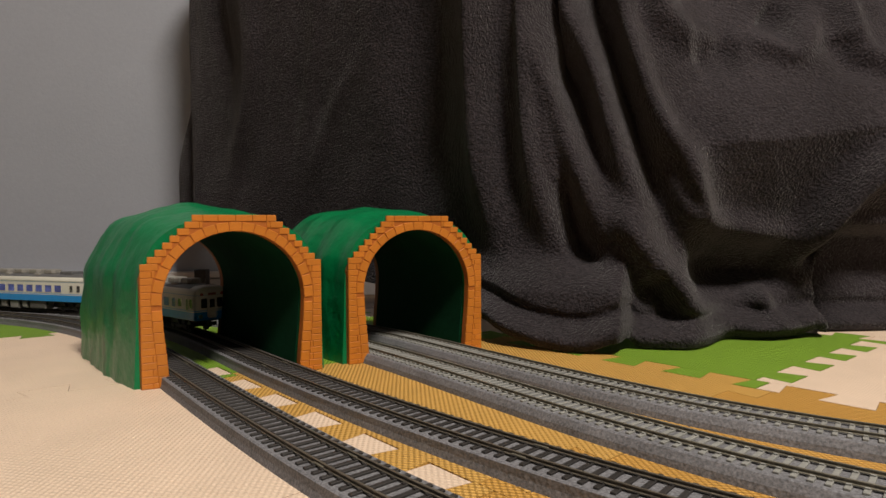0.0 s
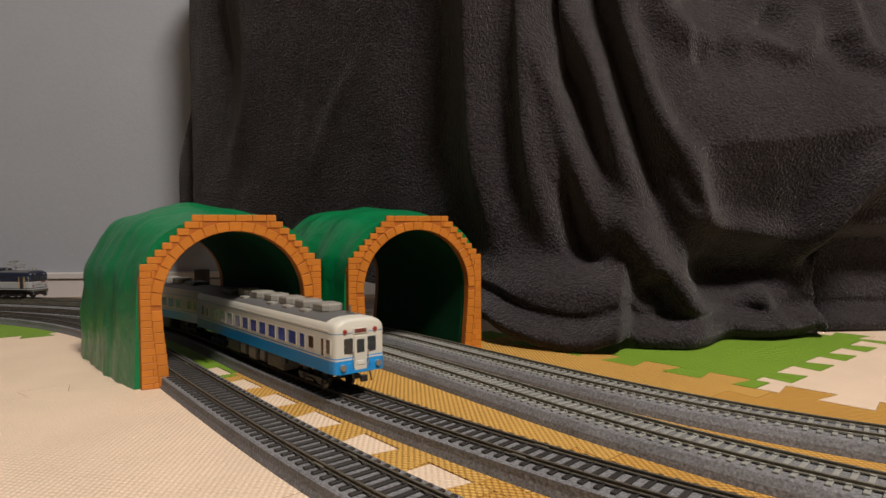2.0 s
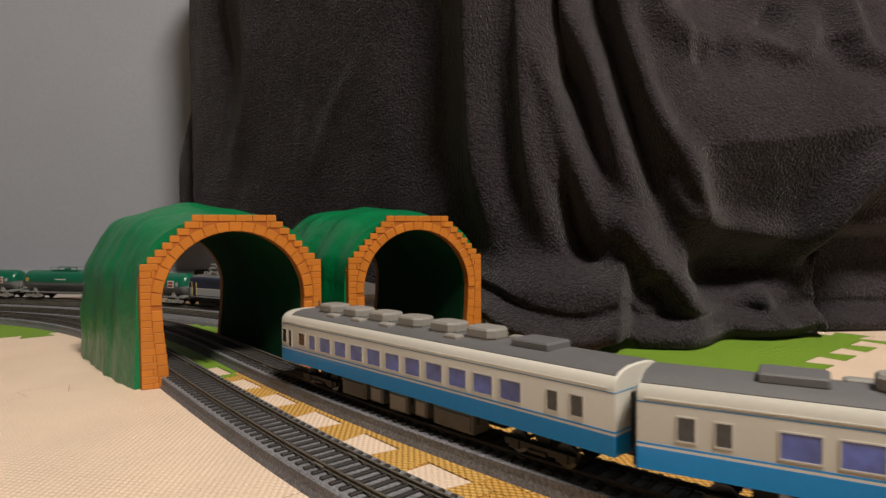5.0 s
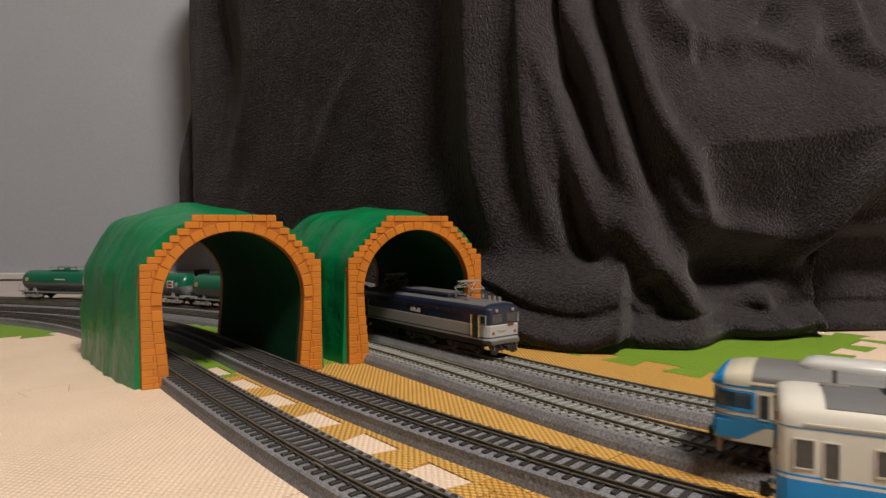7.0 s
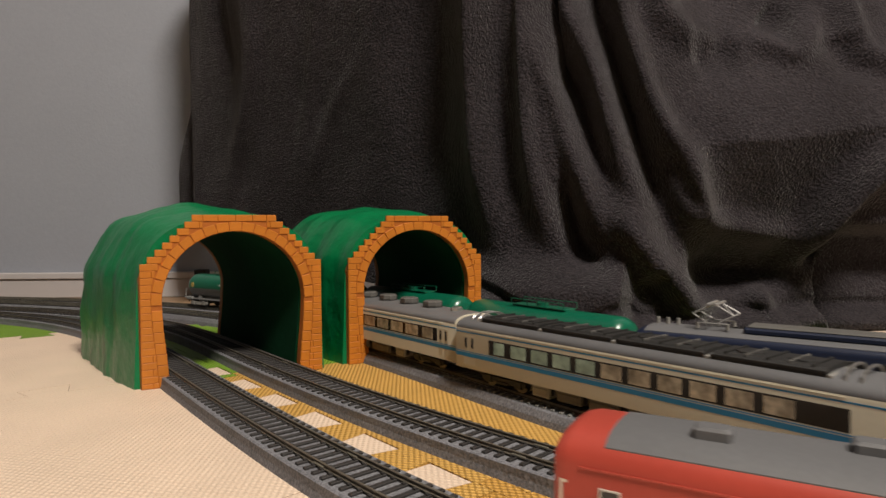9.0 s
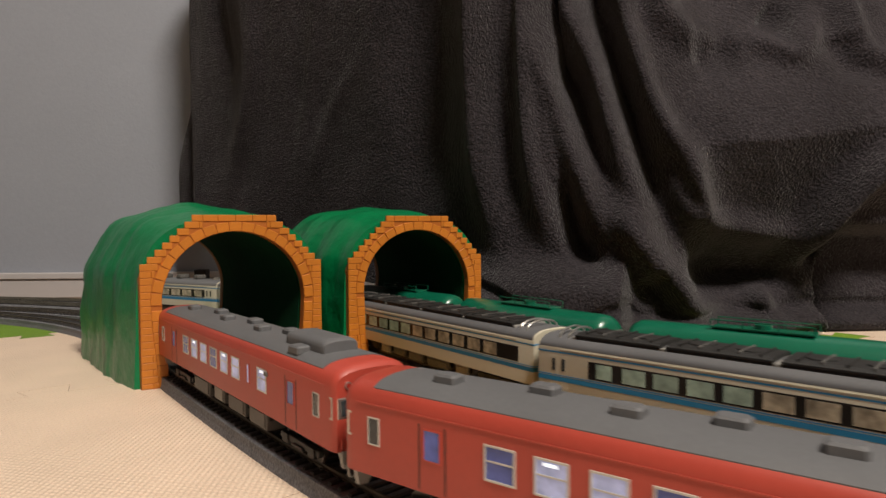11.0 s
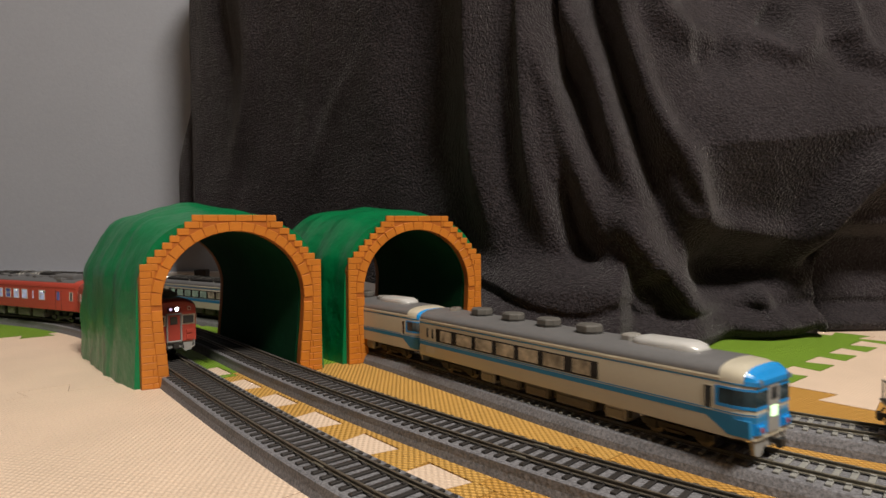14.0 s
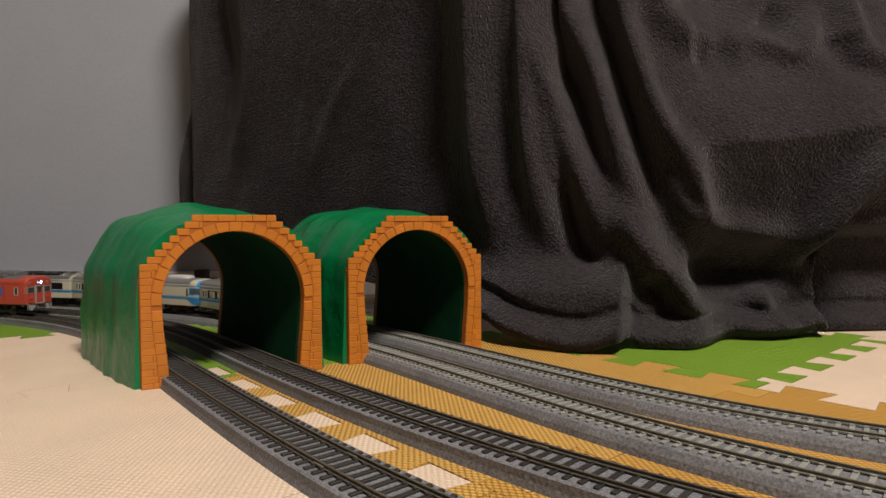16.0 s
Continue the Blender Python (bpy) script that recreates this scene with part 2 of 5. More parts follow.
def tracks():
    rail = lambda c: [(c + a, z) for a, z in ((-0.0011, 0.0086), (0.0011, 0.0086), (0.0011, 0.0090), (0.0003, 0.0093), (0.0003, 0.0101), (0.0006, 0.0103), (0.0006, 0.0107), (-0.0006, 0.0107), (-0.0006, 0.0103), (-0.0003, 0.0101), (-0.0003, 0.0093), (-0.0011, 0.0090))]
    spans = {"T1": (-0.75, 0.16), "T2": (-0.9, 0.26), "T3": (-0.95, 0.34), "T4": (-0.85, 0.52)}
    looks = {"T1": "single model track with dark sleepers on grey moulded ballast", "T2": "model track with dark sleepers beside the tunnels' shared pier",
             "T3": "model track with pale concrete sleepers beside orange mat", "T4": "model track with pale concrete sleepers beside the blanket"}
    for t in LINES:
        h = 0.0187 if t in ("T1", "T2") else 0.0208
        end = 2.1 if t == "T4" else 3.0
        th = thing("model_track", looks[t], "railway track", "parallel model tracks")
        part("ballast_bed", sweep(t, ((-h, -0.0012), (h, -0.0012), (h - 0.0012, 0.0035), (0.0173, 0.0072), (0.0163, 0.0077), (-0.0163, 0.0077), (-0.0173, 0.0072), (-h + 0.0012, 0.0035)), -2.3, end), M_BALLAST, th)
        for c in (-0.0086, 0.0086):
            part("rail", sweep(t, rail(c), -2.3, end), M_RAILDARK if t in ("T1", "T2") else M_RAIL, th)
        s0, s1 = spans[t]
        dark, pale = tie_mesh(0.0150, M_TIE, "sleeper"), None
        if t in ("T3", "T4"):
            pale = tie_mesh(0.0150, M_CONC, "sleeper")
        first = {True: dark, False: pale}
        used = set()
        gap = 0.0072 if t in ("T1", "T2") else 0.0062
        for i in range(int((s1 - s0) / gap)):
            s = s0 + i * gap
            x, y, a = on_line(t, s)
            src = pale if (pale is not None and s > -0.17) else dark
            m = Matrix.Translation((x, y, 0)) @ Matrix.Rotation(a, 4, "Z")
            if src.name not in used:
                used.add(src.name)
                src.parent = th
                src.matrix_basis = m
            else:
                share(src, m, th)
        # joints between track pieces
        for s in (-0.46, -0.21, 0.045, 0.29):
            x, y, a = on_line(t, s)
            for c in (-0.0086, 0.0086):
                j = part("rail_joiner", boxes((-0.004, 0.004, c - 0.0013, c + 0.0013, 0.0087, 0.0097), bevel=0.0002), M_RAIL, th)
                j.matrix_basis = Matrix.Translation((x, y, 0)) @ Matrix.Rotation(a, 4, "Z")


tracks()

# ---- toy tunnels ----
HW, CROWN, SHOULDER = 0.0655, 0.124, 0.089
R_IN, Z_SPRING = 0.0515, 0.060


def inner_profile(n=28, grow=0.0):
    """Horseshoe opening from the left foot over the crown to the right foot: (across, z)."""
    pts = [(-0.047 - grow, 0.0), (-0.0485 - grow, 0.02), (-0.0505 - grow, 0.04)]
    for i in range(n + 1):
        a = math.pi * (1 - i / n)
        pts.append(((R_IN + grow) * math.cos(a), Z_SPRING + (R_IN + grow) * math.sin(a)))
    return pts + [(0.0505 + grow, 0.04), (0.0485 + grow, 0.02), (0.047 + grow, 0.0)]


def step_outline():
    pts = [(-HW, 0.0), (-HW, SHOULDER)]
    for i in range(7):
        x = -HW + (i + 1) * 0.005
        z = SHOULDER + i * 0.005
        pts += [(x, z), (x, z + 0.005)]
    right = [(-x, z) for x, z in pts][::-1]
    return pts + right


def tunnel(m, seed, skew, label):
    rnd = random.Random(seed)
    th = thing("toy_tunnel", label, "toy tunnel", "two toy tunnels side by side", m=m)
    # front and rear arch plates; local x across, y along the bore, z up
    for name, y0, y1 in (("portal", 0.0, 0.0055), ("rear_portal", 0.166, 0.172)):
        bm = bmesh.new()
        inn, out = inner_profile(), step_outline()
        # outer points matched to the opening by sweeping round
        outer = []
        for x, z in inn:
            a = math.atan2(z - 0.05, x) if z > 0.001 else None
            if a is None:
                outer.append((math.copysign(HW, x), 0.0))
                continue
            d = Vector((math.cos(a), math.sin(a)))
            t = min((HW / abs(d.x)) if abs(d.x) > 1e-6 else 9, 9)
            # smooth shoulder: cut by the slope and the top
            for nx, nz, lim in ((0, 1, CROWN - 0.0015 - 0.05), (0.7071, 0.7071, (HW + SHOULDER - 0.05 - 0.006) * 0.7071)):
                den = abs(d.x) * nx + d.y * nz
                if den > 1e-6:
                    t = min(t, lim / den)
            outer.append((d.x * t, 0.05 + d.y * t))
        if y0 > 0.1:
            outer = [(x * 0.955, z * 0.97) for x, z in outer]
        quad = [[bm.verts.new((x + skew * y, y, z)) for x, z in ring] for y in (y0, y1) for ring in (inn, outer)]
        i0, o0, i1, o1 = quad
        n = len(inn)
        for i in range(n - 1):
            bm.faces.new((i0[i], i0[i + 1], o0[i + 1], o0[i]))
            bm.faces.new((i1[i], o1[i], o1[i + 1], i1[i + 1]))
            bm.faces.new((i0[i], i1[i], i1[i + 1], i0[i + 1]))
            bm.faces.new((o0[i], o0[i + 1], o1[i + 1], o1[i]))
        for i in (0, n - 1):
            bm.faces.new((i0[i], o0[i], o1[i], i1[i]))
        part(name, bm, M_MORTAR, th, "orange plastic arch plate")
    # bricks proud of the front plate: ring stones first
    ring = []
    a_step = math.radians(9.6)
    for i in range(-9, 10):
        a = math.pi / 2 + i * a_step
        c = (math.cos(a) * (R_IN + 0.0036), Z_SPRING + math.sin(a) * (R_IN + 0.0036))
        ring.append((c[0], c[1], a - math.pi / 2, 0.0086, 0.0069))
    for sgn in (-1, 1):
        for j in range(7):
            z = 0.0043 + j * 0.0079
            if z > 0.056:
                break
            x = np.interp(z, (0, 0.02, 0.04, 0.06), (0.047, 0.0485, 0.0505, 0.0515)) + 0.0036
            ring.append((sgn * x, z, -sgn * math.pi / 2, 0.0076, 0.0069))
    for x, z, a, w, h in ring:
        bm = boxes((-w / 2, w / 2, -0.0007, 0.002, -h / 2, h / 2), bevel=0.0003)
        b = part("brick", bm, M_BRICK, th)
        b.matrix_basis = Matrix.Translation((x, 0, z)) @ Matrix.Rotation(-(a), 4, "Y") @ pose(0, 0, 0, 0, 0, 0)
    # course bricks outside the ring
    for row in range(25):
        z0 = row * 0.005 - 0.001
        z1 = z0 + 0.00482
        if z1 > CROWN + 0.001:
            break
        zc = (z0 + z1) / 2
        lim = HW if z1 <= SHOULDER + 0.001 else HW - 0.005 * (math.floor((z0 + 0.0015 - SHOULDER) / 0.005) + 1) + 0.0
        if zc > Z_SPRING:
            h = (R_IN + 0.0072) ** 2 - (max(z0 - Z_SPRING, 0)) ** 2
            inn = math.sqrt(h) if h > 0 else 0.0
        else:
            inn = float(np.interp(zc, (0, 0.02, 0.04, 0.06), (0.047, 0.0485, 0.0505, 0.0515))) + 0.0072
        for sgn in (-1, 1):
            x = lim
            w = 0.0100 if row % 2 else 0.0075
            while x > inn + 0.0012:
                xl = max(x - w, inn)
                if inn == 0 and xl < 0.0045:
                    xl = 0.0
                if inn and xl - inn < 0.002:
                    xl = inn
                if x - xl > 0.0012:
                    lo, hi = sorted((sgn * (x - 0.0001), sgn * (xl + 0.0001)))
                    part("brick", boxes((lo, hi, -0.0006 - rnd.random() * 0.0002, 0.002, max(z0, 0.0003), z1), bevel=0.0003), M_BRICK, th)
                x = xl
                w = 0.0105
                if x <= inn + 1e-6:
                    break
    # the green hill: a shell from plate to plate, uneven outside
    ny, prof = 26, inner_profile(36)
    bm = bmesh.new()
    outs, ins = [], []
    for j in range(ny + 1):
        f = j / ny
        y = 0.0045 + f * 0.162
        swell = 1 + 0.035 * math.sin(math.pi * min(1, f * 1.15)) + 0.03 * f
        ro, ri = [], []
        for i, (x, z) in enumerate(prof):
            g = (i / (len(prof) - 1) - 0.5) * 2
            w = math.sin(y * 118 + seed + i * 0.05) * 0.55 + math.sin(y * 261 + i * 0.21 + seed * 2) * 0.3 + math.sin(i * 0.9 + seed) * 0.2
            bmp = 0.0026 * w * min(1, f * 5) + 0.0035 * noise.noise((x * 38, y * 38, z * 38 + seed)) * min(1, f * 4)
            # outer form: wide shoulders, nearly upright sides
            a = math.atan2(z - 0.045, x)
            hw, top = 0.0672 * swell, 0.1215 * (1 + 0.10 * math.sin(math.pi * f * 0.85) * (1 - abs(g) * 0.6))
            e = 2.9
            cx, cz = math.cos(a), math.sin(a)
            if z < 0.045:
                X, Z = math.copysign(hw * (1 + 0.03 * (0.045 - z) / 0.045), x), z
                X += math.copysign(bmp, x)
            else:
                r = (abs(cx / hw) ** e + abs(cz / (top - 0.045)) ** e) ** (-1 / e) + bmp
                X, Z = cx * r, 0.045 + cz * r
            ro.append(bm.verts.new((X + skew * y, y, max(Z, 0.0))))
            ri.append(bm.verts.new((x * 1.025 + skew * y, y, z * 1.008)))
        outs.append(ro)
        ins.append(ri)
    n = len(prof)
    for a, b in zip(range(ny), range(1, ny + 1)):
        for i in range(n - 1):
            bm.faces.new((outs[a][i], outs[b][i], outs[b][i + 1], outs[a][i + 1]))
            bm.faces.new((ins[a][i], ins[a][i + 1], ins[b][i + 1], ins[b][i]))
        for i in (0, n - 1):
            bm.faces.new((outs[a][i], ins[a][i], ins[b][i], outs[b][i]))
    for j in (0, ny):
        for i in range(n - 1):
            bm.faces.new((outs[j][i], outs[j][i + 1], ins[j][i + 1], ins[j][i]))
    # added skin inside the shell; its darker green stands for the bore's shade
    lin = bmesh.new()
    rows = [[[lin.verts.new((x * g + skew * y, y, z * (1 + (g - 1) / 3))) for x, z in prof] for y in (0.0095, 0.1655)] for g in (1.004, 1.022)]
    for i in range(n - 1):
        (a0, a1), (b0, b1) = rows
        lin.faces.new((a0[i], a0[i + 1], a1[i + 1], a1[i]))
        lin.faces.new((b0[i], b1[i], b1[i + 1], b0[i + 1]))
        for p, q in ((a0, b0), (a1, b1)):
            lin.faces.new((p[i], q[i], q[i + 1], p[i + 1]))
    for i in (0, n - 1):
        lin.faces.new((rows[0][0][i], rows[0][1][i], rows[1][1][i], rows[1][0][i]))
    part("lining", lin, M_BORESHADE, th, "matt green inner wall, coloured darker for the shade in the bore", smooth=True)
    part("hill_shell", bm, M_HILL, th, "glossy green hill-shaped plastic shell", smooth=True)
    return th


def portal_pose(fl, fr):
    a = math.atan2(fr[1] - fl[1], fr[0] - fl[0])
    return Matrix.Translation(((fl[0] + fr[0]) / 2, (fl[1] + fr[1]) / 2, 0)) @ Matrix.Rotation(a, 4, "Z")


tunnel(portal_pose((-0.213, 0.432), (-0.098, 0.495)), 3, -0.21, "green plastic toy tunnel with orange brick arch, over two tracks")
tunnel(portal_pose((-0.0786, 0.510), (0.035, 0.575)), 8, -0.10, "green plastic toy tunnel with orange brick arch, beside the blanket")

# ---- the fleece blanket over a bench ----
PATH = ((-0.30, 1.045), (-0.375, 1.03), (-0.388, 0.972), (-0.384, 0.945), (-0.2, 0.85), (0.0, 0.71), (0.10, 0.625), (0.2, 0.592), (0.33, 0.588), (0.45, 0.592), (0.95, 0.62))
TOP = 0.60
EDGE_FOLDS = (
    (0.01, 0.018, ((0.279, 0.527), (0.282, 0.407), (0.287, 0.334), (0.277, 0.271), (0.253, 0.199), (0.236, 0.144))),
    (-0.014, 0.016, ((0.220, 0.555), (0.226, 0.435), (0.236, 0.388), (0.246, 0.347), (0.250, 0.299))),
    (0.004, 0.016, ((0.411, 0.507), (0.404, 0.387), (0.391, 0.294), (0.377, 0.193), (0.365, 0.134))),
    (0.004, 0.014, ((0.477, 0.320), (0.417, 0.245), (0.384, 0.149))))
EDGE_FOLDS += (
    (0.004, 0.018, ((0.195, 0.398), (0.190, 0.285), (0.180, 0.172))),
    (-0.03, 0.045, ((0.543, 0.486), (0.553, 0.366), (0.569, 0.277), (0.586, 0.194), (0.613, 0.135))))
LONG_FOLDS = (
    (0.022, 0.024, ((0.621, 0.461), (0.629, 0.341), (0.643, 0.266), (0.659, 0.198), (0.681, 0.138), (0.702, 0.092), (0.741, 0.059))),
    (-0.014, 0.014, ((0.637, 0.466), (0.647, 0.346), (0.664, 0.264), (0.683, 0.198), (0.707, 0.144))),
    (0.026, 0.021, ((0.688, 0.462), (0.700, 0.342), (0.719, 0.256), (0.739, 0.170), (0.751, 0.120), (0.763, 0.087))),
    (-0.006, 0.006, ((0.722, 0.285), (0.740, 0.205), (0.756, 0.149), (0.763, 0.114))))
LONG_FOLDS += (
    (0.02, 0.015, ((0.711, 0.334), (0.752, 0.256), (0.771, 0.203), (0.783, 0.170), (0.795, 0.133), (0.805, 0.103), (0.819, 0.073))),
    (-0.036, 0.015, ((0.707, 0.470), (0.714, 0.350), (0.726, 0.324), (0.775, 0.267), (0.790, 0.214), (0.805, 0.170), (0.814, 0.147))),
    (-0.026, 0.012, ((0.766, 0.166), (0.773, 0.120), (0.783, 0.092), (0.805, 0.071))),
    (0.024, 0.018, ((0.744, 0.474), (0.759, 0.354), (0.783, 0.309), (0.802, 0.253), (0.814, 0.207), (0.826, 0.168), (0.839, 0.135), (0.844, 0.098))))
SLANT_FOLDS = (
    (-0.04, 0.016, ((0.785, 0.484), (0.793, 0.364), (0.805, 0.327), (0.822, 0.261), (0.839, 0.211), (0.853, 0.170), (0.865, 0.130), (0.875, 0.092))),
    (0.03, 0.018, ((0.808, 0.464), (0.814, 0.344), (0.824, 0.306), (0.843, 0.249), (0.856, 0.209), (0.868, 0.168), (0.880, 0.135), (0.907, 0.109))),
    (0.02, 0.017, ((0.856, 0.225), (0.870, 0.200), (0.885, 0.186), (0.895, 0.141), (0.907, 0.115), (0.967, 0.104), (1.006, 0.101), (1.024, 0.115))),
    (-0.01, 0.008, ((0.863, 0.188), (0.875, 0.161), (0.885, 0.139), (0.902, 0.119))))
SLANT_FOLDS += (
    (0.026, 0.018, ((0.807, 0.138), (0.829, 0.113), (0.846, 0.088), (0.863, 0.060), (0.880, 0.037), (0.907, 0.016))),
    (-0.028, 0.016, ((0.843, 0.066), (0.865, 0.037), (0.875, 0.019))),
    (-0.02, 0.02, ((0.902, 0.086), (0.916, 0.048), (0.916, 0.035))))
SWAG_FOLDS = (
    (0.02, 0.022, ((0.864, 0.458), (0.873, 0.338), (0.887, 0.323), (0.909, 0.309), (0.947, 0.306), (0.968, 0.316))),
    (-0.016, 0.03, ((0.902, 0.289), (0.932, 0.294), (0.958, 0.294))),
    (0.014, 0.015, ((0.960, 0.315), (0.992, 0.300), (1.016, 0.285), (1.033, 0.309), (1.054, 0.358))),
    (-0.015, 0.024, ((0.999, 0.346), (1.015, 0.330), (1.028, 0.326))))
SWAG_FOLDS += (
    (0.018, 0.018, ((1.092, 0.469), (1.087, 0.349), (1.079, 0.301), (1.094, 0.280), (1.154, 0.254))),
    (-0.013, 0.022, ((1.064, 0.311), (1.069, 0.280), (1.072, 0.253))),
    (0.046, 0.018, ((0.991, 0.062), (1.011, 0.071), (1.023, 0.090), (1.031, 0.118), (1.058, 0.157), (1.118, 0.204))),
    (0.018, 0.012, ((0.974, 0.053), (0.975, 0.031), (0.989, 0.017))))
SWAG_FOLDS += (
    (0.016, 0.012, ((0.887, 0.038), (0.938, 0.020), (0.970, 0.012), (1.009, 0.023), (1.028, 0.031))),)
EDGE = (0.146, 0.250)
LIP = (0.829, 0.039)
TIP = (1.037, 0.017)
BAND = ((0.990, 1.012, 1.044, 1.059, 1.072), (0.058, 0.068, 0.084, 0.136, 0.129))
POCKET = ((0.895, 0.907, 0.967, 1.006, 1.023, 1.060), (0.141, 0.113, 0.102, 0.098, 0.109, 0.150))
CREASE = ((0.902, 0.929, 0.982, 1.026, 1.072), (0.190, 0.193, 0.195, 0.201, 0.207))
HEM = ((0.000, 0.200, 0.360, 0.654, 0.714, 0.738, 0.756, 0.778, 0.795, 0.807, 0.817, 0.829, 0.837, 0.975, 1.005, 1.025, 1.045, 1.602), (0.120, 0.100, 0.060, 0.030, 0.020, 0.011, 0.004, 0.001, 0.002, 0.006, 0.010, 0.012, 0.002, 0.001, 0.004, 0.010, 0.002, 0.001))


def cloth_way():
    """The line along which the blanket hangs: way, place and outward normal."""
    path = np.array(PATH)
    ln = np.concatenate([[0], np.cumsum(np.hypot(*np.diff(path, axis=0).T))])
    u = np.linspace(0, ln[-1], 660)
    ker = np.hanning(25)
    ker /= ker.sum()
    pad = lambda a: np.convolve(np.pad(a, 12, mode="reflect", reflect_type="odd"), ker, mode="valid")
    x, y = pad(np.interp(u, ln, path[:, 0])), pad(np.interp(u, ln, path[:, 1]))
    tx, ty = np.gradient(x), np.gradient(y)
    k = np.hypot(tx, ty)
    return u, x, y, ty / k, -tx / k


def ramp(v, a, b):
    t = np.clip((v - a) / (b - a), 0, 1)
    return t * t * (3 - 2 * t)


def near_line(U, Z, pts):
    """Distance from a line of points, and how far along it the nearest place lies, from 0 to 1."""
    p = np.array(pts)
    for _ in range(2):
        p = np.concatenate([p[:1], np.stack([0.75 * p[:-1] + 0.25 * p[1:], 0.25 * p[:-1] + 0.75 * p[1:]], 1).reshape(-1, 2), p[-1:]])
    best, way = np.full(U.shape, 1e9), np.zeros(U.shape)
    run = np.concatenate([[0], np.cumsum(np.hypot(*np.diff(p, axis=0).T))])
    for a, b, w0, w1 in zip(p, p[1:], run, run[1:]):
        d = b - a
        t = np.clip(((U - a[0]) * d[0] + (Z - a[1]) * d[1]) / (d @ d), 0, 1)
        e = (U - a[0] - t * d[0]) ** 2 + (Z - a[1] - t * d[1]) ** 2
        way = np.where(e < best, (w0 + t * (w1 - w0)) / run[-1], way)
        best = np.minimum(best, e)
    return np.sqrt(best), way


def drape():
    u, x, y, nx, ny = cloth_way()
    nv = 260
    hem = np.interp(u, *HEM)
    f = np.linspace(0, 1, nv) ** 1.15
    Z = hem[:, None] + (TOP - hem[:, None]) * f[None, :]
    U = np.repeat(u[:, None], nv, 1)
    D = np.zeros_like(Z)
    for amp, width, pts in EDGE_FOLDS + LONG_FOLDS + SLANT_FOLDS + SWAG_FOLDS:
        r, way = near_line(U, Z, pts)
        D += amp * np.exp(-(r / width) ** 2 * 1.2) * ramp(way, -0.1, 0.3) * ramp(way, 1.1, 0.65)
    # the loose corner behind the near edge billows out lower down
    D += 0.038 * ramp(Z, 0.36, 0.20) * ramp(U, EDGE[0] + 0.012, EDGE[0] - 0.03)
    D -= 0.016 * np.exp(-((U - EDGE[0]) / 0.010) ** 2)
    # rolled hem, and the skirt leaning out over the mat
    over = Z - hem[:, None]
    side = ramp(U, LIP[0] - 0.24, LIP[0] - 0.10)
    D += side * (0.010 * np.exp(-((over - 0.009) / 0.0085) ** 2) - 0.007 * np.exp(-((over - 0.026) / 0.006) ** 2) + 0.030 * np.clip(1 - over / 0.085, 0, 1) ** 1.3)
    # the front skirt stands before the next one and ends in a curled lip
    D += 0.036 * ramp(U, LIP[0] + 0.004, LIP[0] - 0.006) * ramp(Z, LIP[1] + 0.05, LIP[1] + 0.01) * ramp(U, LIP[0] - 0.20, LIP[0] - 0.03)
    # past the curled corner the cloth falls back beneath the long slanting fold
    line = np.interp(u, *BAND)[:, None]
    D -= 0.035 * ramp(Z, line - 0.012, line - 0.030) * ramp(U, TIP[0] - 0.004, TIP[0] + 0.014)
    # a slack pocket: hollow beneath its lower edge
    pocket = np.interp(u, *POCKET)[:, None]
    D -= 0.034 * ramp(Z, pocket + 0.004, pocket - 0.050) * ramp(Z, line - 0.022, line + 0.012) * ramp(U, POCKET[0][0] - 0.02, POCKET[0][0] + 0.07)
    crease = np.interp(u, *CREASE)[:, None]
    # above the seat's edge the cloth lies back, below it the slack falls inwards
    D -= 0.45 * np.clip(crease - Z, 0, 0.13) * ramp(U, CREASE[0][0] - 0.03, CREASE[0][0] + 0.04)
    back = np.clip(Z - crease, 0, 1)
    D -= (back ** 2 / (back + 0.004)) * 0.6 * ramp(U, CREASE[0][0] - 0.05, CREASE[0][0] + 0.05)
    rise = np.clip(Z - 0.12, 0, 1)
    D -= 0.30 * rise ** 2 / (rise + 0.08) * ramp(U, CREASE[0][0] - 0.32, CREASE[0][0] - 0.12) * ramp(U, CREASE[0][0] + 0.05, CREASE[0][0] - 0.05)
    # the far side overhangs towards the open room
    lean = 0.30 * np.clip(Z - 0.09, 0, 1) * np.clip((CREASE[0][0] - 0.14 - u) / 0.14, 0, 1)[:, None] * np.clip((u - EDGE[0]) / 0.15, 0.25, 1)[:, None]
    X = x[:, None] + nx[:, None] * D + 0.30 * lean
    Y = y[:, None] + ny[:, None] * D - 0.95 * lean
    return U, Z, D, X, Y


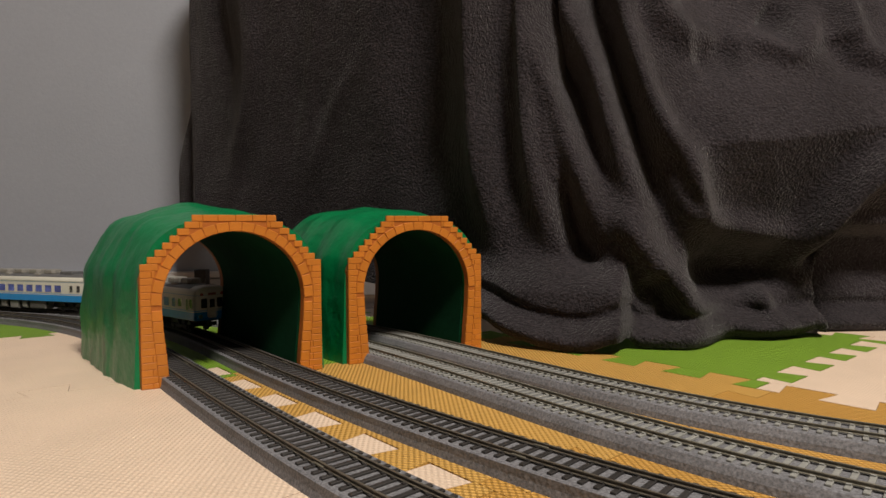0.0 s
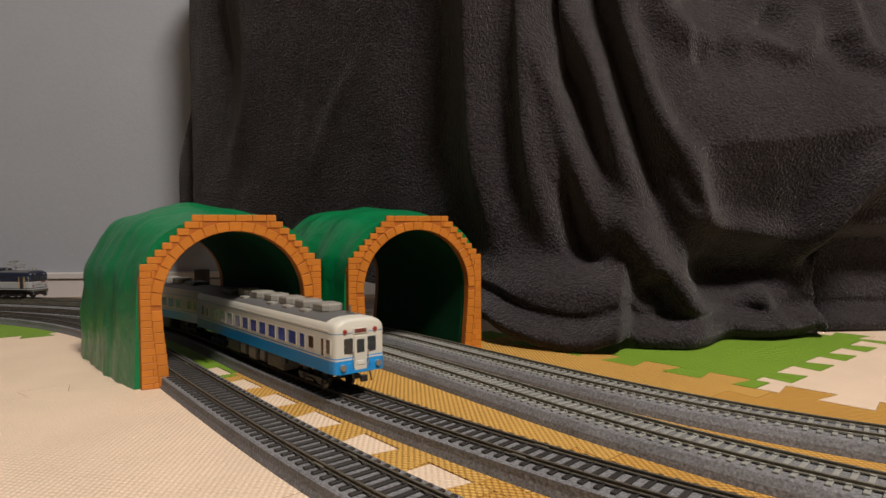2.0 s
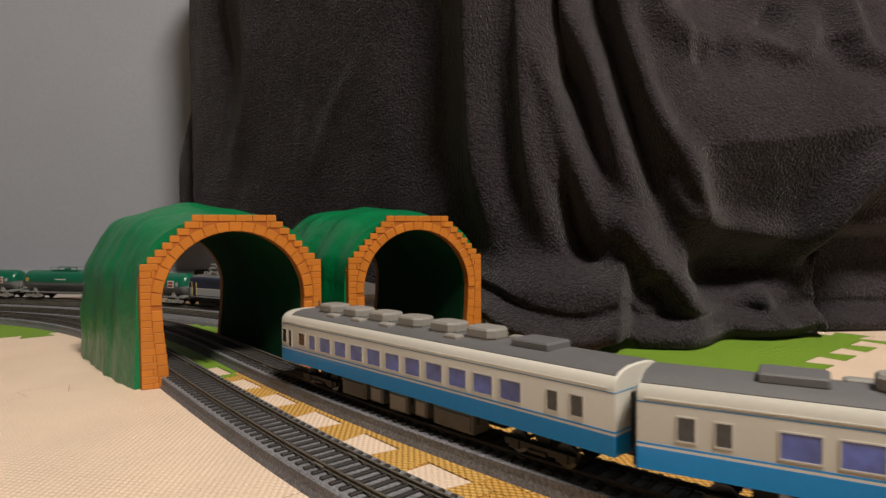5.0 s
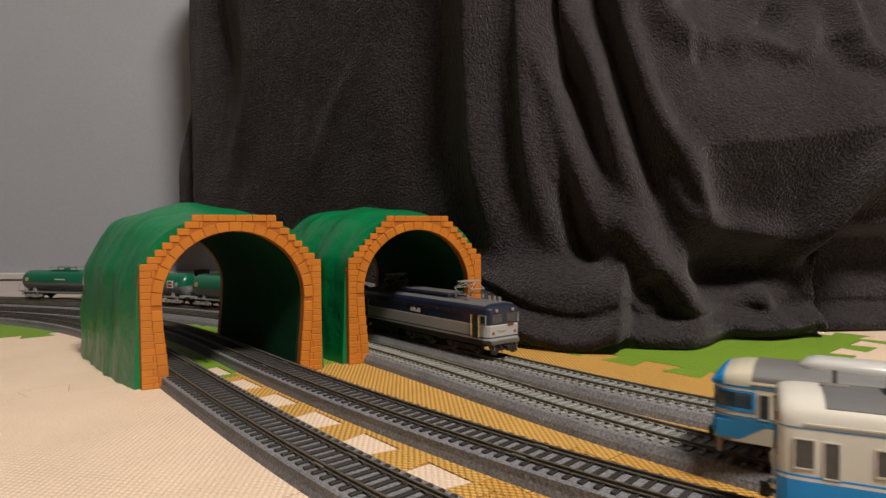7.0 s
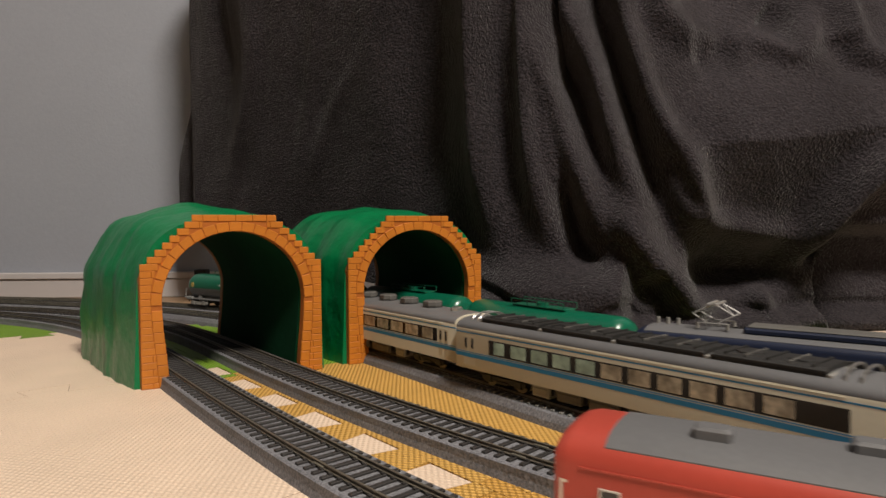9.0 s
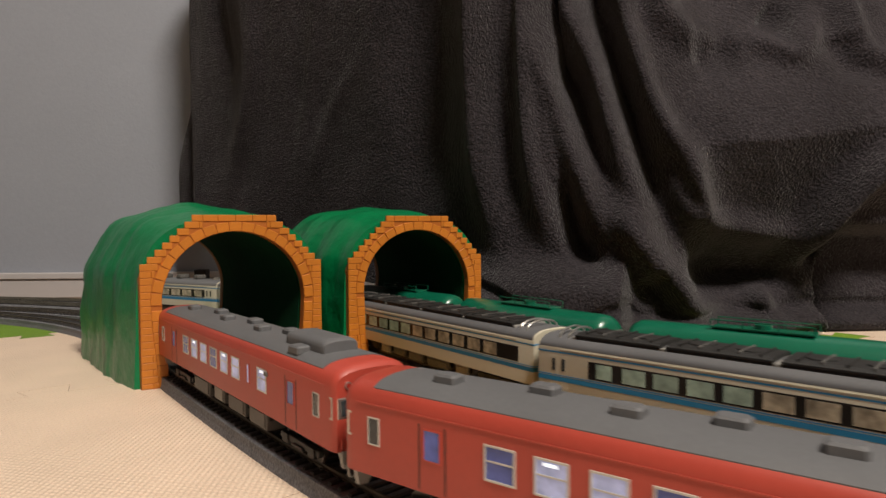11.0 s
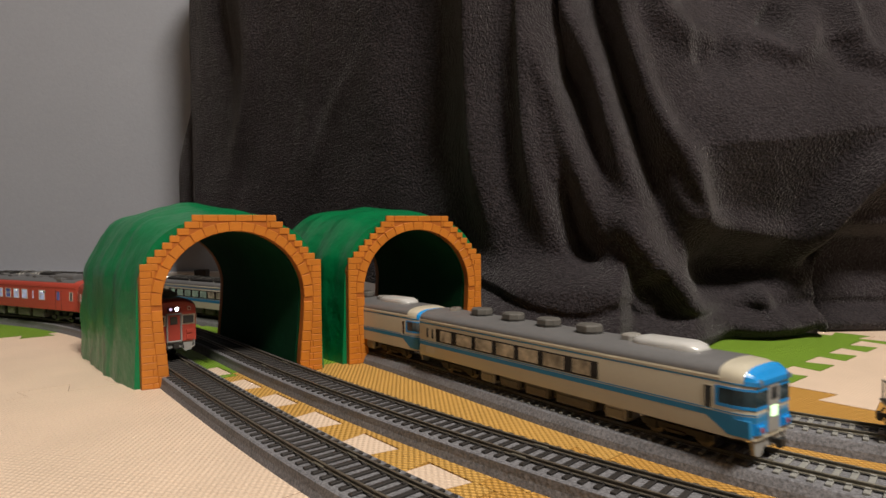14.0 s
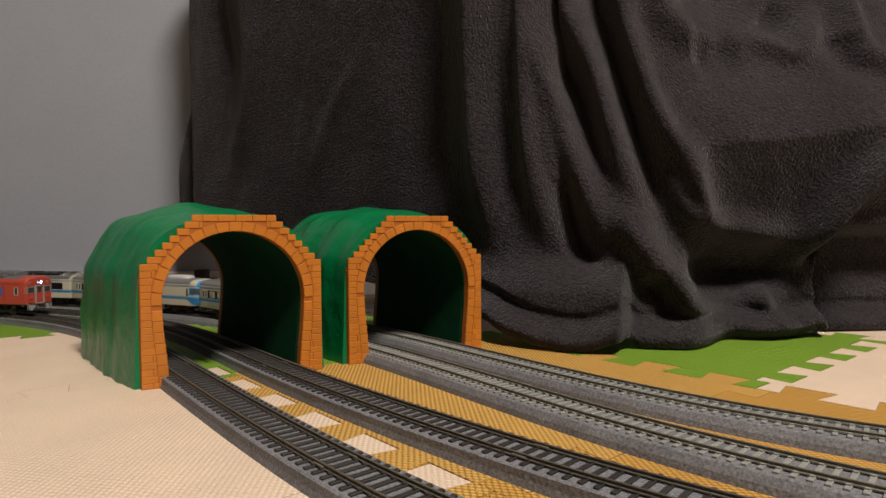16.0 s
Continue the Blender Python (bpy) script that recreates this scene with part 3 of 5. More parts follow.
def blanket():
    U, Z, D, X, Y = drape()
    nu, nv = U.shape
    u, x, y, nx, ny = cloth_way()
    rough = np.array([0.0026 * noise.noise((a * 13, b * 5, 2.0)) + 0.0012 * noise.noise((a * 34, b * 17, 7.0)) + 0.0005 * noise.noise((a * 110, b * 80, 4.0)) for a, b in zip(U.flat, Z.flat)]).reshape(U.shape)
    X, Y = X + nx[:, None] * rough, Y + ny[:, None] * rough
    thick = 0.0035
    lift = np.where(np.arange(nv) == 0, 0.0015, 0.0)[None, :]
    front = np.stack([X, Y, Z], -1).reshape(-1, 3)
    rear = np.stack([X - nx[:, None] * thick, Y - ny[:, None] * thick, Z + lift], -1).reshape(-1, 3)
    n = nu * nv
    a = (np.arange(nu - 1)[:, None] * nv + np.arange(nv - 1)[None, :]).ravel()
    quads = [np.stack([a, a + nv, a + nv + 1, a + 1], 1), np.stack([a, a + 1, a + nv + 1, a + nv], 1) + n]
    for j in (0, nv - 1):
        e = np.arange(nu - 1) * nv + j
        quads.append(np.stack([e, e + n, e + n + nv, e + nv], 1) if j == 0 else np.stack([e, e + nv, e + n + nv, e + n], 1))
    for i in (0, nu - 1):
        e = i * nv + np.arange(nv - 1)
        quads.append(np.stack([e, e + 1, e + n + 1, e + n], 1) if i == 0 else np.stack([e, e + n, e + n + 1, e + 1], 1))
    me = bpy.data.meshes.new("blanket")
    me.from_pydata(np.concatenate([front, rear]).tolist(), [], np.concatenate(quads).tolist())
    me.materials.append(M_FLEECE)
    me.shade_smooth()
    tagged(new("blanket", me), "charcoal fleece blanket hanging in deep folds to the mat", "blanket")


blanket()
bench = thing("bench", "dark bench hidden beneath the charcoal blanket", "bench")
part("bench_top", boxes((0.0, 0.9, 0.86, 1.055, 0.36, 0.42), (-0.40, 0.0, 0.985, 1.055, 0.36, 0.42), bevel=0.006), M_DARKWOOD, bench)
for bx in (0.05, 0.83):
    part("leg", boxes((bx, bx + 0.05, 0.87, 0.92, 0.0, 0.36), bevel=0.003), M_DARKWOOD, bench)
    part("leg", boxes((bx, bx + 0.05, 0.98, 1.03, 0.0, 0.36), bevel=0.003), M_DARKWOOD, bench)
block = part("wooden_block", boxes((-0.400, -0.382, 0.99, 1.01, 0.0, 0.050), bevel=0.001), M_DARKWOOD)
tagged(block, "small dark wooden block standing before the wall", "block")

# ---- model trains; local x runs forwards, z from the rail head ----
K = 0.001
P_CREAM = mat("cream_white_paint", (0.60, 0.585, 0.53), 0.4, grain=0.02, scale=500, stain=0.04, stain_scale=20, coat=0.08)
P_IVORY = mat("warm_cream_paint", (0.53, 0.49, 0.385), 0.33, grain=0.02, scale=500, stain=0.03, stain_scale=20, coat=0.2)
P_BLUE = mat("railway_blue_paint", (0.008, 0.26, 0.68), 0.33, grain=0.03, stain=0.04, stain_scale=25, coat=0.2)
P_LINE = mat("blue_line_paint", (0.025, 0.22, 0.46), 0.35, grain=0.03)
P_RED = mat("vermilion_paint", (0.42, 0.058, 0.038), 0.45, grain=0.03, stain=0.05, stain_scale=25, coat=0.05)
P_ROOF = mat("grey_roof_paint", (0.115, 0.115, 0.12), 0.6, grain=0.05, scale=600, stain=0.06, stain_scale=25)
P_UNIT = mat("light_grey_unit", (0.25, 0.24, 0.22), 0.55, grain=0.05, stain=0.06)
P_SILVER = mat("silver_roof_paint", (0.20, 0.20, 0.205), 0.42, metal=0.3, grain=0.04, stain=0.05)
P_DARK = mat("black_underframe", (0.018, 0.017, 0.016), 0.55, grain=0.2, stain=0.1)
P_GREY = mat("grey_equipment", (0.105, 0.10, 0.092), 0.55, grain=0.12, stain=0.1)
P_PILOT = mat("light_grey_skirt", (0.30, 0.30, 0.29), 0.45, grain=0.05)
P_METAL = mat("bright_metal", (0.62, 0.60, 0.56), 0.28, metal=0.9, grain=0.05)
P_WIRE = mat("dull_steel_wire", (0.34, 0.33, 0.32), 0.5, metal=0.3, grain=0.08)
P_HOOD = mat("silver_hood_paint", (0.58, 0.58, 0.57), 0.3, metal=0.15, grain=0.03, stain=0.04)
P_GLASS = mat("blue_tinted_pane", (0.08, 0.12, 0.44), 0.12, grain=0.25, scale=160, stain=0.3, stain_scale=70, spec=0.6)
P_TEAL = mat("teal_cab_glass", (0.03, 0.055, 0.068), 0.08, grain=0.2, scale=150, stain=0.3, stain_scale=90, spec=0.7)
P_GLASSK = mat("dark_cab_pane", (0.035, 0.04, 0.045), 0.1, grain=0.2, spec=0.6)
P_SALOON = mat("warm_saloon_pane", (0.44, 0.39, 0.30), 0.15, grain=0.3, scale=260, stain=0.5, stain_scale=120, spec=0.6)
P_GREENISH = mat("green_saloon_pane", (0.38, 0.52, 0.45), 0.15, grain=0.2, scale=240, stain=0.35, stain_scale=90, spec=0.6)
P_PALEPANE = mat("pale_blue_pane", (0.42, 0.47, 0.74), 0.2, emit=0.22, grain=0.3, scale=200, stain=0.35, stain_scale=90)
P_BLACK = mat("black_window_band", (0.012, 0.011, 0.011), 0.25, grain=0.1)
P_FRAME = mat("window_frame_paint", (0.55, 0.53, 0.48), 0.35, grain=0.03)
P_LAMP = mat("white_headlamp_glow", (0.86, 0.84, 1.0), 0.2, emit=14.0)
P_SALOONLAMP = mat("saloon_lamp_glow", (0.85, 0.9, 1.0), 0.2, emit=0.9)
P_LAMPBOX = mat("maroon_lamp_recess", (0.10, 0.03, 0.05), 0.25, grain=0.1)
P_LAMPDIM = mat("dim_violet_lamp_glow", (0.75, 0.55, 0.85), 0.2, emit=0.9)
P_SIGN = mat("green_lit_sign", (0.62, 0.95, 0.55), 0.3, emit=1.3)
P_TAIL = mat("red_lens", (0.30, 0.03, 0.02), 0.2, grain=0.05)
P_SIGNRED = mat("maroon_sign", (0.16, 0.035, 0.03), 0.3, grain=0.05)
P_NAVY = mat("navy_paint", (0.012, 0.018, 0.042), 0.35, grain=0.05, stain=0.06, coat=0.15)
P_PALE = mat("pale_grey_paint", (0.36, 0.37, 0.38), 0.38, grain=0.04, stain=0.05)
P_WHITE = mat("white_trim_paint", (0.66, 0.65, 0.62), 0.4, grain=0.03)
P_YELLOW = mat("ochre_rail_paint", (0.48, 0.34, 0.10), 0.4, grain=0.05)
P_TANK = mat("tank_green_paint", (0.004, 0.115, 0.062), 0.28, grain=0.04, stain=0.06, coat=0.25)
P_TANKGREY = mat("tank_grey_paint", (0.19, 0.195, 0.20), 0.45, grain=0.05, stain=0.08)
P_WHEEL = mat("dark_wheel_steel", (0.10, 0.095, 0.09), 0.35, metal=0.8, grain=0.1)


def section(w, zb, zs, zt, sy=1.0, dz=0.0, arc=10):
    """A car's cross-section, from the lower right up over the roof, in mm."""
    pts = [(w / 2 * sy, zb), (w / 2 * sy, zs)]
    for i in range(1, arc):
        a = math.pi * i / arc
        c, s = math.cos(a), math.sin(a)
        pts.append((w / 2 * sy * math.copysign(abs(c) ** 0.72, c), zs + (zt - dz - zs) * abs(s) ** 0.8))
    return pts + [(-w / 2 * sy, zs), (-w / 2 * sy, zb)]


def along(stations, ring):
    return loft([[(x * K, y * K, z * K) for y, z in ring(sy, dz)] for x, sy, dz in stations])


def bogie(parent, x, wb=26, r=5.4, paint=None):
    ob = part("bogie", boxes(*[((x - wb / 2 - 6) * K, (x + wb / 2 + 6) * K, (s * 11.5 - 1.2) * K, (s * 11.5 + 1.2) * K, 4.0 * K, 7.2 * K) for s in (-1, 1)],
                             ((x - 4) * K, (x + 4) * K, -9 * K, 9 * K, 4.5 * K, 12.6 * K),
                             *[((x + d - 3) * K, (x + d + 3) * K, (s * 12.3 - 1.2) * K, (s * 12.3 + 1.2) * K, 3.0 * K, 7.6 * K) for s in (-1, 1) for d in (-wb / 2, wb / 2)],
                             *[((x - 5) * K, (x + 5) * K, (s * 12.6 - 1.0) * K, (s * 12.6 + 1.0) * K, 3.2 * K, 5.0 * K) for s in (-1, 1)], bevel=0.0003), paint or P_DARK, parent)
    for d in (-wb / 2, wb / 2):
        bm = bmesh.new()
        for s in (-1, 1):
            tube(bm, ((x + d) * K, s * 7.4 * K, r * K), ((x + d) * K, s * 9.6 * K, r * K), r * K, 20)
        tube(bm, ((x + d) * K, -8 * K, r * K), ((x + d) * K, 8 * K, r * K), 1.0 * K, 8)
        part("wheelset", bm, P_WHEEL, ob)
    return ob


def pane(parent, x, wdt, z0, z1, side, y, glass, frame=None, lip=0.55):
    """A side window: a pane with a raised frame round it."""
    yo = side * y
    ob = part("window", boxes(((x - wdt / 2) * K, (x + wdt / 2) * K, (yo - 0.5) * K, (yo + 0.12 * side + (0.0 if side > 0 else 0.0)) * K if side > 0 else (yo + 0.5) * K, z0 * K, z1 * K)
                              if side > 0 else ((x - wdt / 2) * K, (x + wdt / 2) * K, (yo - 0.12) * K, (yo + 0.5) * K, z0 * K, z1 * K)), glass, parent)
    if frame is not None:
        a0, a1 = sorted(((yo - side * 0.4) * K, (yo + side * 0.38) * K))
        xl, xr = x - wdt / 2, x + wdt / 2
        part("window_frame", boxes(((xl - lip) * K, xl * K, a0, a1, (z0 - lip) * K, (z1 + lip) * K), (xr * K, (xr + lip) * K, a0, a1, (z0 - lip) * K, (z1 + lip) * K),
                                   (xl * K, xr * K, a0, a1, (z0 - lip) * K, z0 * K), (xl * K, xr * K, a0, a1, z1 * K, (z1 + lip) * K)), frame, ob)
    return ob


def roof_unit(parent, x, l, w, z, h, material, y=0.0, name="roof_unit", cut=3.0):
    """A roof-top box with cut corners and a slightly smaller lid."""
    def ring(g, zz):
        a, b, c = l / 2 - g, w / 2 - g, cut
        return [((x + p) * K, (y + q) * K, zz * K) for p, q in ((a, -b + c), (a, b - c), (a - c, b), (-a + c, b), (-a, b - c), (-a, -b + c), (-a + c, -b), (a - c, -b))]
    return part(name, loft([ring(0.5, z - 0.6), ring(0, z + h * 0.15), ring(0.1, z + h * 0.8), ring(0.9, z + h)]), material, parent)


def end_gear(parent, x, sgn, pilot=None):
    part("coupler", boxes(*[tuple(sorted(((x + sgn * a) * K, (x + sgn * b) * K))) + (-w * K, w * K, z0 * K, z1 * K) for a, b, w, z0, z1 in ((-8, 4.0, 1.2, 7.0, 9.0), (2.6, 5.0, 2.2, 5.8, 9.6))], bevel=0.0002), P_DARK, parent)
    for s in (-1, 1):
        part("air_hose", tubes(((x + sgn * 0.6) * K, s * 6 * K, 10 * K) and (((x + sgn * 0.6) * K, s * 6 * K, 10.5 * K), ((x + sgn * 2.6) * K, s * 6 * K, 7.5 * K), 0.5 * K),
                               (((x + sgn * 2.6) * K, s * 6 * K, 7.5 * K), ((x + sgn * 2.2) * K, s * 6.5 * K, 5.2 * K), 0.5 * K), n=6), P_DARK, parent)
    if pilot is not None:
        x0, x1 = sorted(((x - sgn * 1) * K, (x - sgn * 3) * K))
        part("skirt", prism([(-15 * K, 10.5 * K), (15 * K, 10.5 * K), (13.5 * K, 3.2 * K), (9 * K, 2.2 * K), (6 * K, 5.5 * K), (-6 * K, 5.5 * K), (-9 * K, 2.2 * K), (-13.5 * K, 3.2 * K)], "x", x0, x1), pilot, parent)


def under_gear(parent, boxes_mm, material):
    for x0, x1, y0, y1, z0, z1 in boxes_mm:
        side = 1 if y1 > 0 else -1
        y = y1 if side > 0 else y0
        # a lid, a hanger at each end and, on long boxes, a seam
        part("box_lid", boxes(((x0 + 1.5) * K, (x1 - 1.5) * K, *sorted(((y - side * 0.6) * K, (y + side * 0.5) * K)), (z0 + 1.2) * K, (z1 - 2.2) * K), bevel=0.0002), P_UNIT if (x1 - x0) < 17 else material, parent)
        for xx in (x0 - 1.6, x1 + 0.8):
            part("hanger", boxes((xx * K, (xx + 0.8) * K, *sorted(((y - side * 3) * K, (y - side * 0.8) * K)), (z0 + 2) * K, z1 * K)), P_DARK, parent)
        part("underfloor_box", boxes((x0 * K, x1 * K, y0 * K, y1 * K, z0 * K, z1 * K), bevel=0.0005), material, parent)


def shell(parent, L, w, zb, zs, zt, front, rear, paint, name="body"):
    """Body with shaped ends. front, rear: rows of (inset, width share, roof drop) from the tip inwards."""
    st = [(-L / 2 + a, s, d) for a, s, d in rear] + [(L / 2 - a, s, d) for a, s, d in front[::-1]]
    part(name, along(st, lambda sy, dz: section(w, zb, zs, zt, sy, dz)), paint, parent, smooth=True)
    return st


def band(parent, name, st, w, z0, z1, paint, proud=0.14):
    part(name, loft([[(x * K, y * K, z * K) for y, z in ((w / 2 * sy + proud, z0), (w / 2 * sy + proud, z1), (-w / 2 * sy - proud, z1), (-w / 2 * sy - proud, z0))]
                     for x, sy, dz in [(st[0][0] - proud, *st[0][1:])] + st[1:-1] + [(st[-1][0] + proud, *st[-1][1:])]]), paint, parent)


def roof_skin(parent, x0, x1, w, zs, zt, paint, reach=0.86, proud=0.25):
    top = [(y, z) for y, z in section(w, zs - 1, zs, zt, 1.0, 0.0, 16) if abs(y) < w / 2 * reach and z > zs]
    ring = [(y, z + proud) for y, z in top] + [(y, z - 0.8) for y, z in top[::-1]]
    part("roof", loft([[(x * K, y * K, z * K) for y, z in ring] for x in (x0, x1)]), paint, parent, "grey roof panel", smooth=True)


FLAT = [(0, 0.985, 0.6), (0.8, 1, 0)]
CABR = [(0, 0.87, 2.4), (0.8, 0.93, 1.1), (2.6, 0.975, 0.4), (6.0, 1.0, 0)]


def disc(parent, name, x, y, z, r, d, material, sgn=1, label=""):
    return part(name, tube(bmesh.new(), (x * K, y * K, z * K), ((x + sgn * d) * K, y * K, z * K), r * K, 14, r * 0.85 * K), material, parent, label)


def face_panel(parent, name, x, y0, y1, z0, z1, material, d=0.35, sgn=1, bevel=0.0002, turn=0.0):
    """A plate on a car's end, set at x; turn swings it round the upright axis, in degrees."""
    ym = (y0 + y1) / 2
    ob = part(name, boxes((-1.2 * K, d * K, (y0 - ym) * K, (y1 - ym) * K, z0 * K, z1 * K), bevel=bevel), material, parent)
    ob.matrix_basis = Matrix.Translation((x * K, ym * K, 0)) @ Matrix.Rotation(math.pi if sgn < 0 else 0.0, 4, "Z") @ Matrix.Rotation(radians(turn), 4, "Z")
    return ob


def raised(car, mm):
    """Lifts all of a car above its bogies."""
    for ob in car.children_recursive:
        if ob.name.startswith(("underfloor_box", "box_lid")):
            for v in ob.data.vertices:
                if v.co.z < 7 * K:
                    v.co.z -= 3.2 * K
        if ob.name.split(".")[0] not in ("bogie", "wheelset"):
            ob.data.transform(Matrix.Translation((0, 0, mm * K)))


def blue_car(rear_cab=False):
    L, w = 258, 36
    c = thing("diesel_railcar", "cream and blue model diesel railcar with grey roof", "model railcar", "blue and cream train")
    flip = -1 if rear_cab else 1
    st = shell(c, L, w, 12.0, 36.5, 44.6, CABR if not rear_cab else FLAT, FLAT if not rear_cab else CABR, P_CREAM)
    band(c, "lower_band", st, w, 11.0, 19.0, P_BLUE, 0.16)
    band(c, "white_edge", st, w, 19.0, 20.0, P_WHITE, 0.12)
    band(c, "waist_line", st, w, 20.0, 20.7, P_BLUE, 0.14)
    band(c, "eaves_line", st, w, 35.2, 35.6, P_LINE, 0.10)
    a, b = (-L / 2 + 1, L / 2 - 13) if not rear_cab else (-L / 2 + 13, L / 2 - 1)
    roof_skin(c, a, b, w, 36.5, 44.6, P_ROOF, 0.93)
    for i in range(7):
        if i == 6:
            roof_unit(c, flip * (82 - i * 27), 22, 17, 44.3, 3.6, P_ROOF, cut=1.0, name="radiator_box")
        else:
            roof_unit(c, flip * (88 - i * 27), 21.5, 16.4, 43.6, 1.2, P_GREY, cut=3.0, name="unit_base")
            roof_unit(c, flip * (88 - i * 27), 19.5, 15.0, 44.8, 5.2, P_UNIT, cut=3.2)
    for x, y in ((75, -9.5), (48, -9.5), (21, -9.5), (-33, -9.5), (75, 9.5), (21, 9.5), (-6, 9.5), (-60, 9.5)):
        roof_unit(c, flip * x, 11, 6, 42.2, 3.4, P_UNIT, y=y, name="ventilator", cut=1.2)
    part("aerial", tubes(((flip * 112 * K, 3 * K, 44 * K), (flip * 112 * K, 3 * K, 50 * K), 0.7 * K), ((flip * 108 * K, 3 * K, 44.6 * K), (flip * 116 * K, 3 * K, 44.6 * K), 1.4 * K), n=6), P_GREY, c)
    for s in (-1, 1):
        for i in range(10):
            pane(c, flip * (72 - i * 16.6), 11.4, 22.6, 31.2, s, 18.0, P_GLASS, P_FRAME)
        pane(c, flip * 87, 7.0, 22.4, 31.2, s, 18.0, P_GLASS, P_FRAME)
        pane(c, flip * 99.5, 7.2, 23.6, 31.2, s, 18.0, P_GLASSK, P_FRAME)
        pane(c, flip * 114.5, 3.8, 20.8, 31.6, s, 18.0, P_GLASSK, P_FRAME, 0.4)
        pane(c, flip * 121.8, 5.0, 23.0, 31.8, s, 17.98, P_GLASSK, P_FRAME, 0.4)
        pane(c, flip * -100, 5.0, 23.2, 31.2, s, 18.0, P_GLASSK, P_FRAME)
        pane(c, flip * -112, 5.6, 23.2, 31.4, s, 18.0, P_GLASSK, P_FRAME)
        part("gutter", boxes((-126 * K, 122 * K, *sorted((s * 17.6 * K, s * 18.35 * K)), 36.6 * K, 37.1 * K)) if not rear_cab else
             boxes((-122 * K, 126 * K, *sorted((s * 17.6 * K, s * 18.35 * K)), 36.6 * K, 37.1 * K)), P_CREAM, c)
    xf = flip * (L / 2)
    for s in (-1, 1):
        face_panel(c, "windscreen", xf - flip * 0.6, s * 10.3 - 5.1, s * 10.3 + 5.1, 22.8, 32.2, P_GLASSK, 0.7, flip, turn=s * flip * 6)
        face_panel(c, "corner_panel", xf - flip * 0.5, s * 10.4 - 4.0, s * 10.4 + 4.0, 11.2, 17.2, P_BLUE, 0.75, flip, turn=s * flip * 6)
        disc(c, "marker_lamp", xf - flip * 0.8, s * 10.6, 36.4, 1.6, 1.5, P_TAIL, flip, "red tail lamp")
        disc(c, "headlamp", xf + flip * 0.2, s * 12.4, 15.0, 2.2, 1.6, P_METAL, flip, "chrome-rimmed headlamp")
        part("handrail", tubes(((xf + flip * 1.2) * K, s * 5.2 * K, 14 * K) and (((xf + flip * 1.0) * K, s * 5.2 * K, 14 * K), ((xf + flip * 1.0) * K, s * 5.2 * K, 24 * K), 0.3 * K), n=6), P_METAL, c)
    face_panel(c, "sign_box", xf - flip * 0.3, -5.2, 5.2, 34.6, 38.2, P_CREAM, 0.9, flip)
    face_panel(c, "destination_sign", xf - flip * 0.2, -4.2, 4.2, 35.2, 37.6, P_SIGNRED, 1.0, flip)
    face_panel(c, "gangway_door", xf - flip * 0.4, -4.4, 4.4, 12.4, 33.4, P_CREAM, 1.0, flip)
    face_panel(c, "door_window", xf, -2.7, 2.7, 23.0, 31.2, P_GLASSK, 0.85, flip)
    face_panel(c, "number_plate", xf, -2.6, 2.6, 15.5, 18.0, P_WHITE, 0.9, flip)
    part("blue_apron", prism([(-15 * K, 10.8 * K), (15 * K, 10.8 * K), (15 * K, 19 * K), (11 * K, 18.6 * K), (6 * K, 14.0 * K), (-6 * K, 14.0 * K), (-11 * K, 18.6 * K), (-15 * K, 19 * K)], "x", *sorted(((xf - flip * 1.5) * K, (xf + flip * 0.5) * K))), P_BLUE, c)
    end_gear(c, xf, flip)
    end_gear(c, -xf, -flip)
    face_panel(c, "gangway_bellows", -xf, -6.5, 6.5, 12, 34, P_DARK, 3.4, -flip)
    part("underframe", boxes((-122 * K, 122 * K, -12 * K, 12 * K, 8.5 * K, 12.2 * K), bevel=0.0004), P_DARK, c)
    under_gear(c, ((-58, -34, -15, -2, 3.2, 11), (-30, -18, -15, -6, 4, 11), (-12, 4, -15.5, -3, 3.0, 11), (9, 19, -15, -7, 4, 11), (24, 52, -15.5, -4, 3.4, 11),
                   (-60, -30, 2, 15, 3.2, 11), (-24, 2, 4, 15, 3.5, 11), (8, 22, 5, 15, 4, 11), (27, 56, 3, 15.5, 3.2, 11)), P_GREY)
    raised(c, 3.2)
    bogie(c, 88)
    bogie(c, -88)
    return c


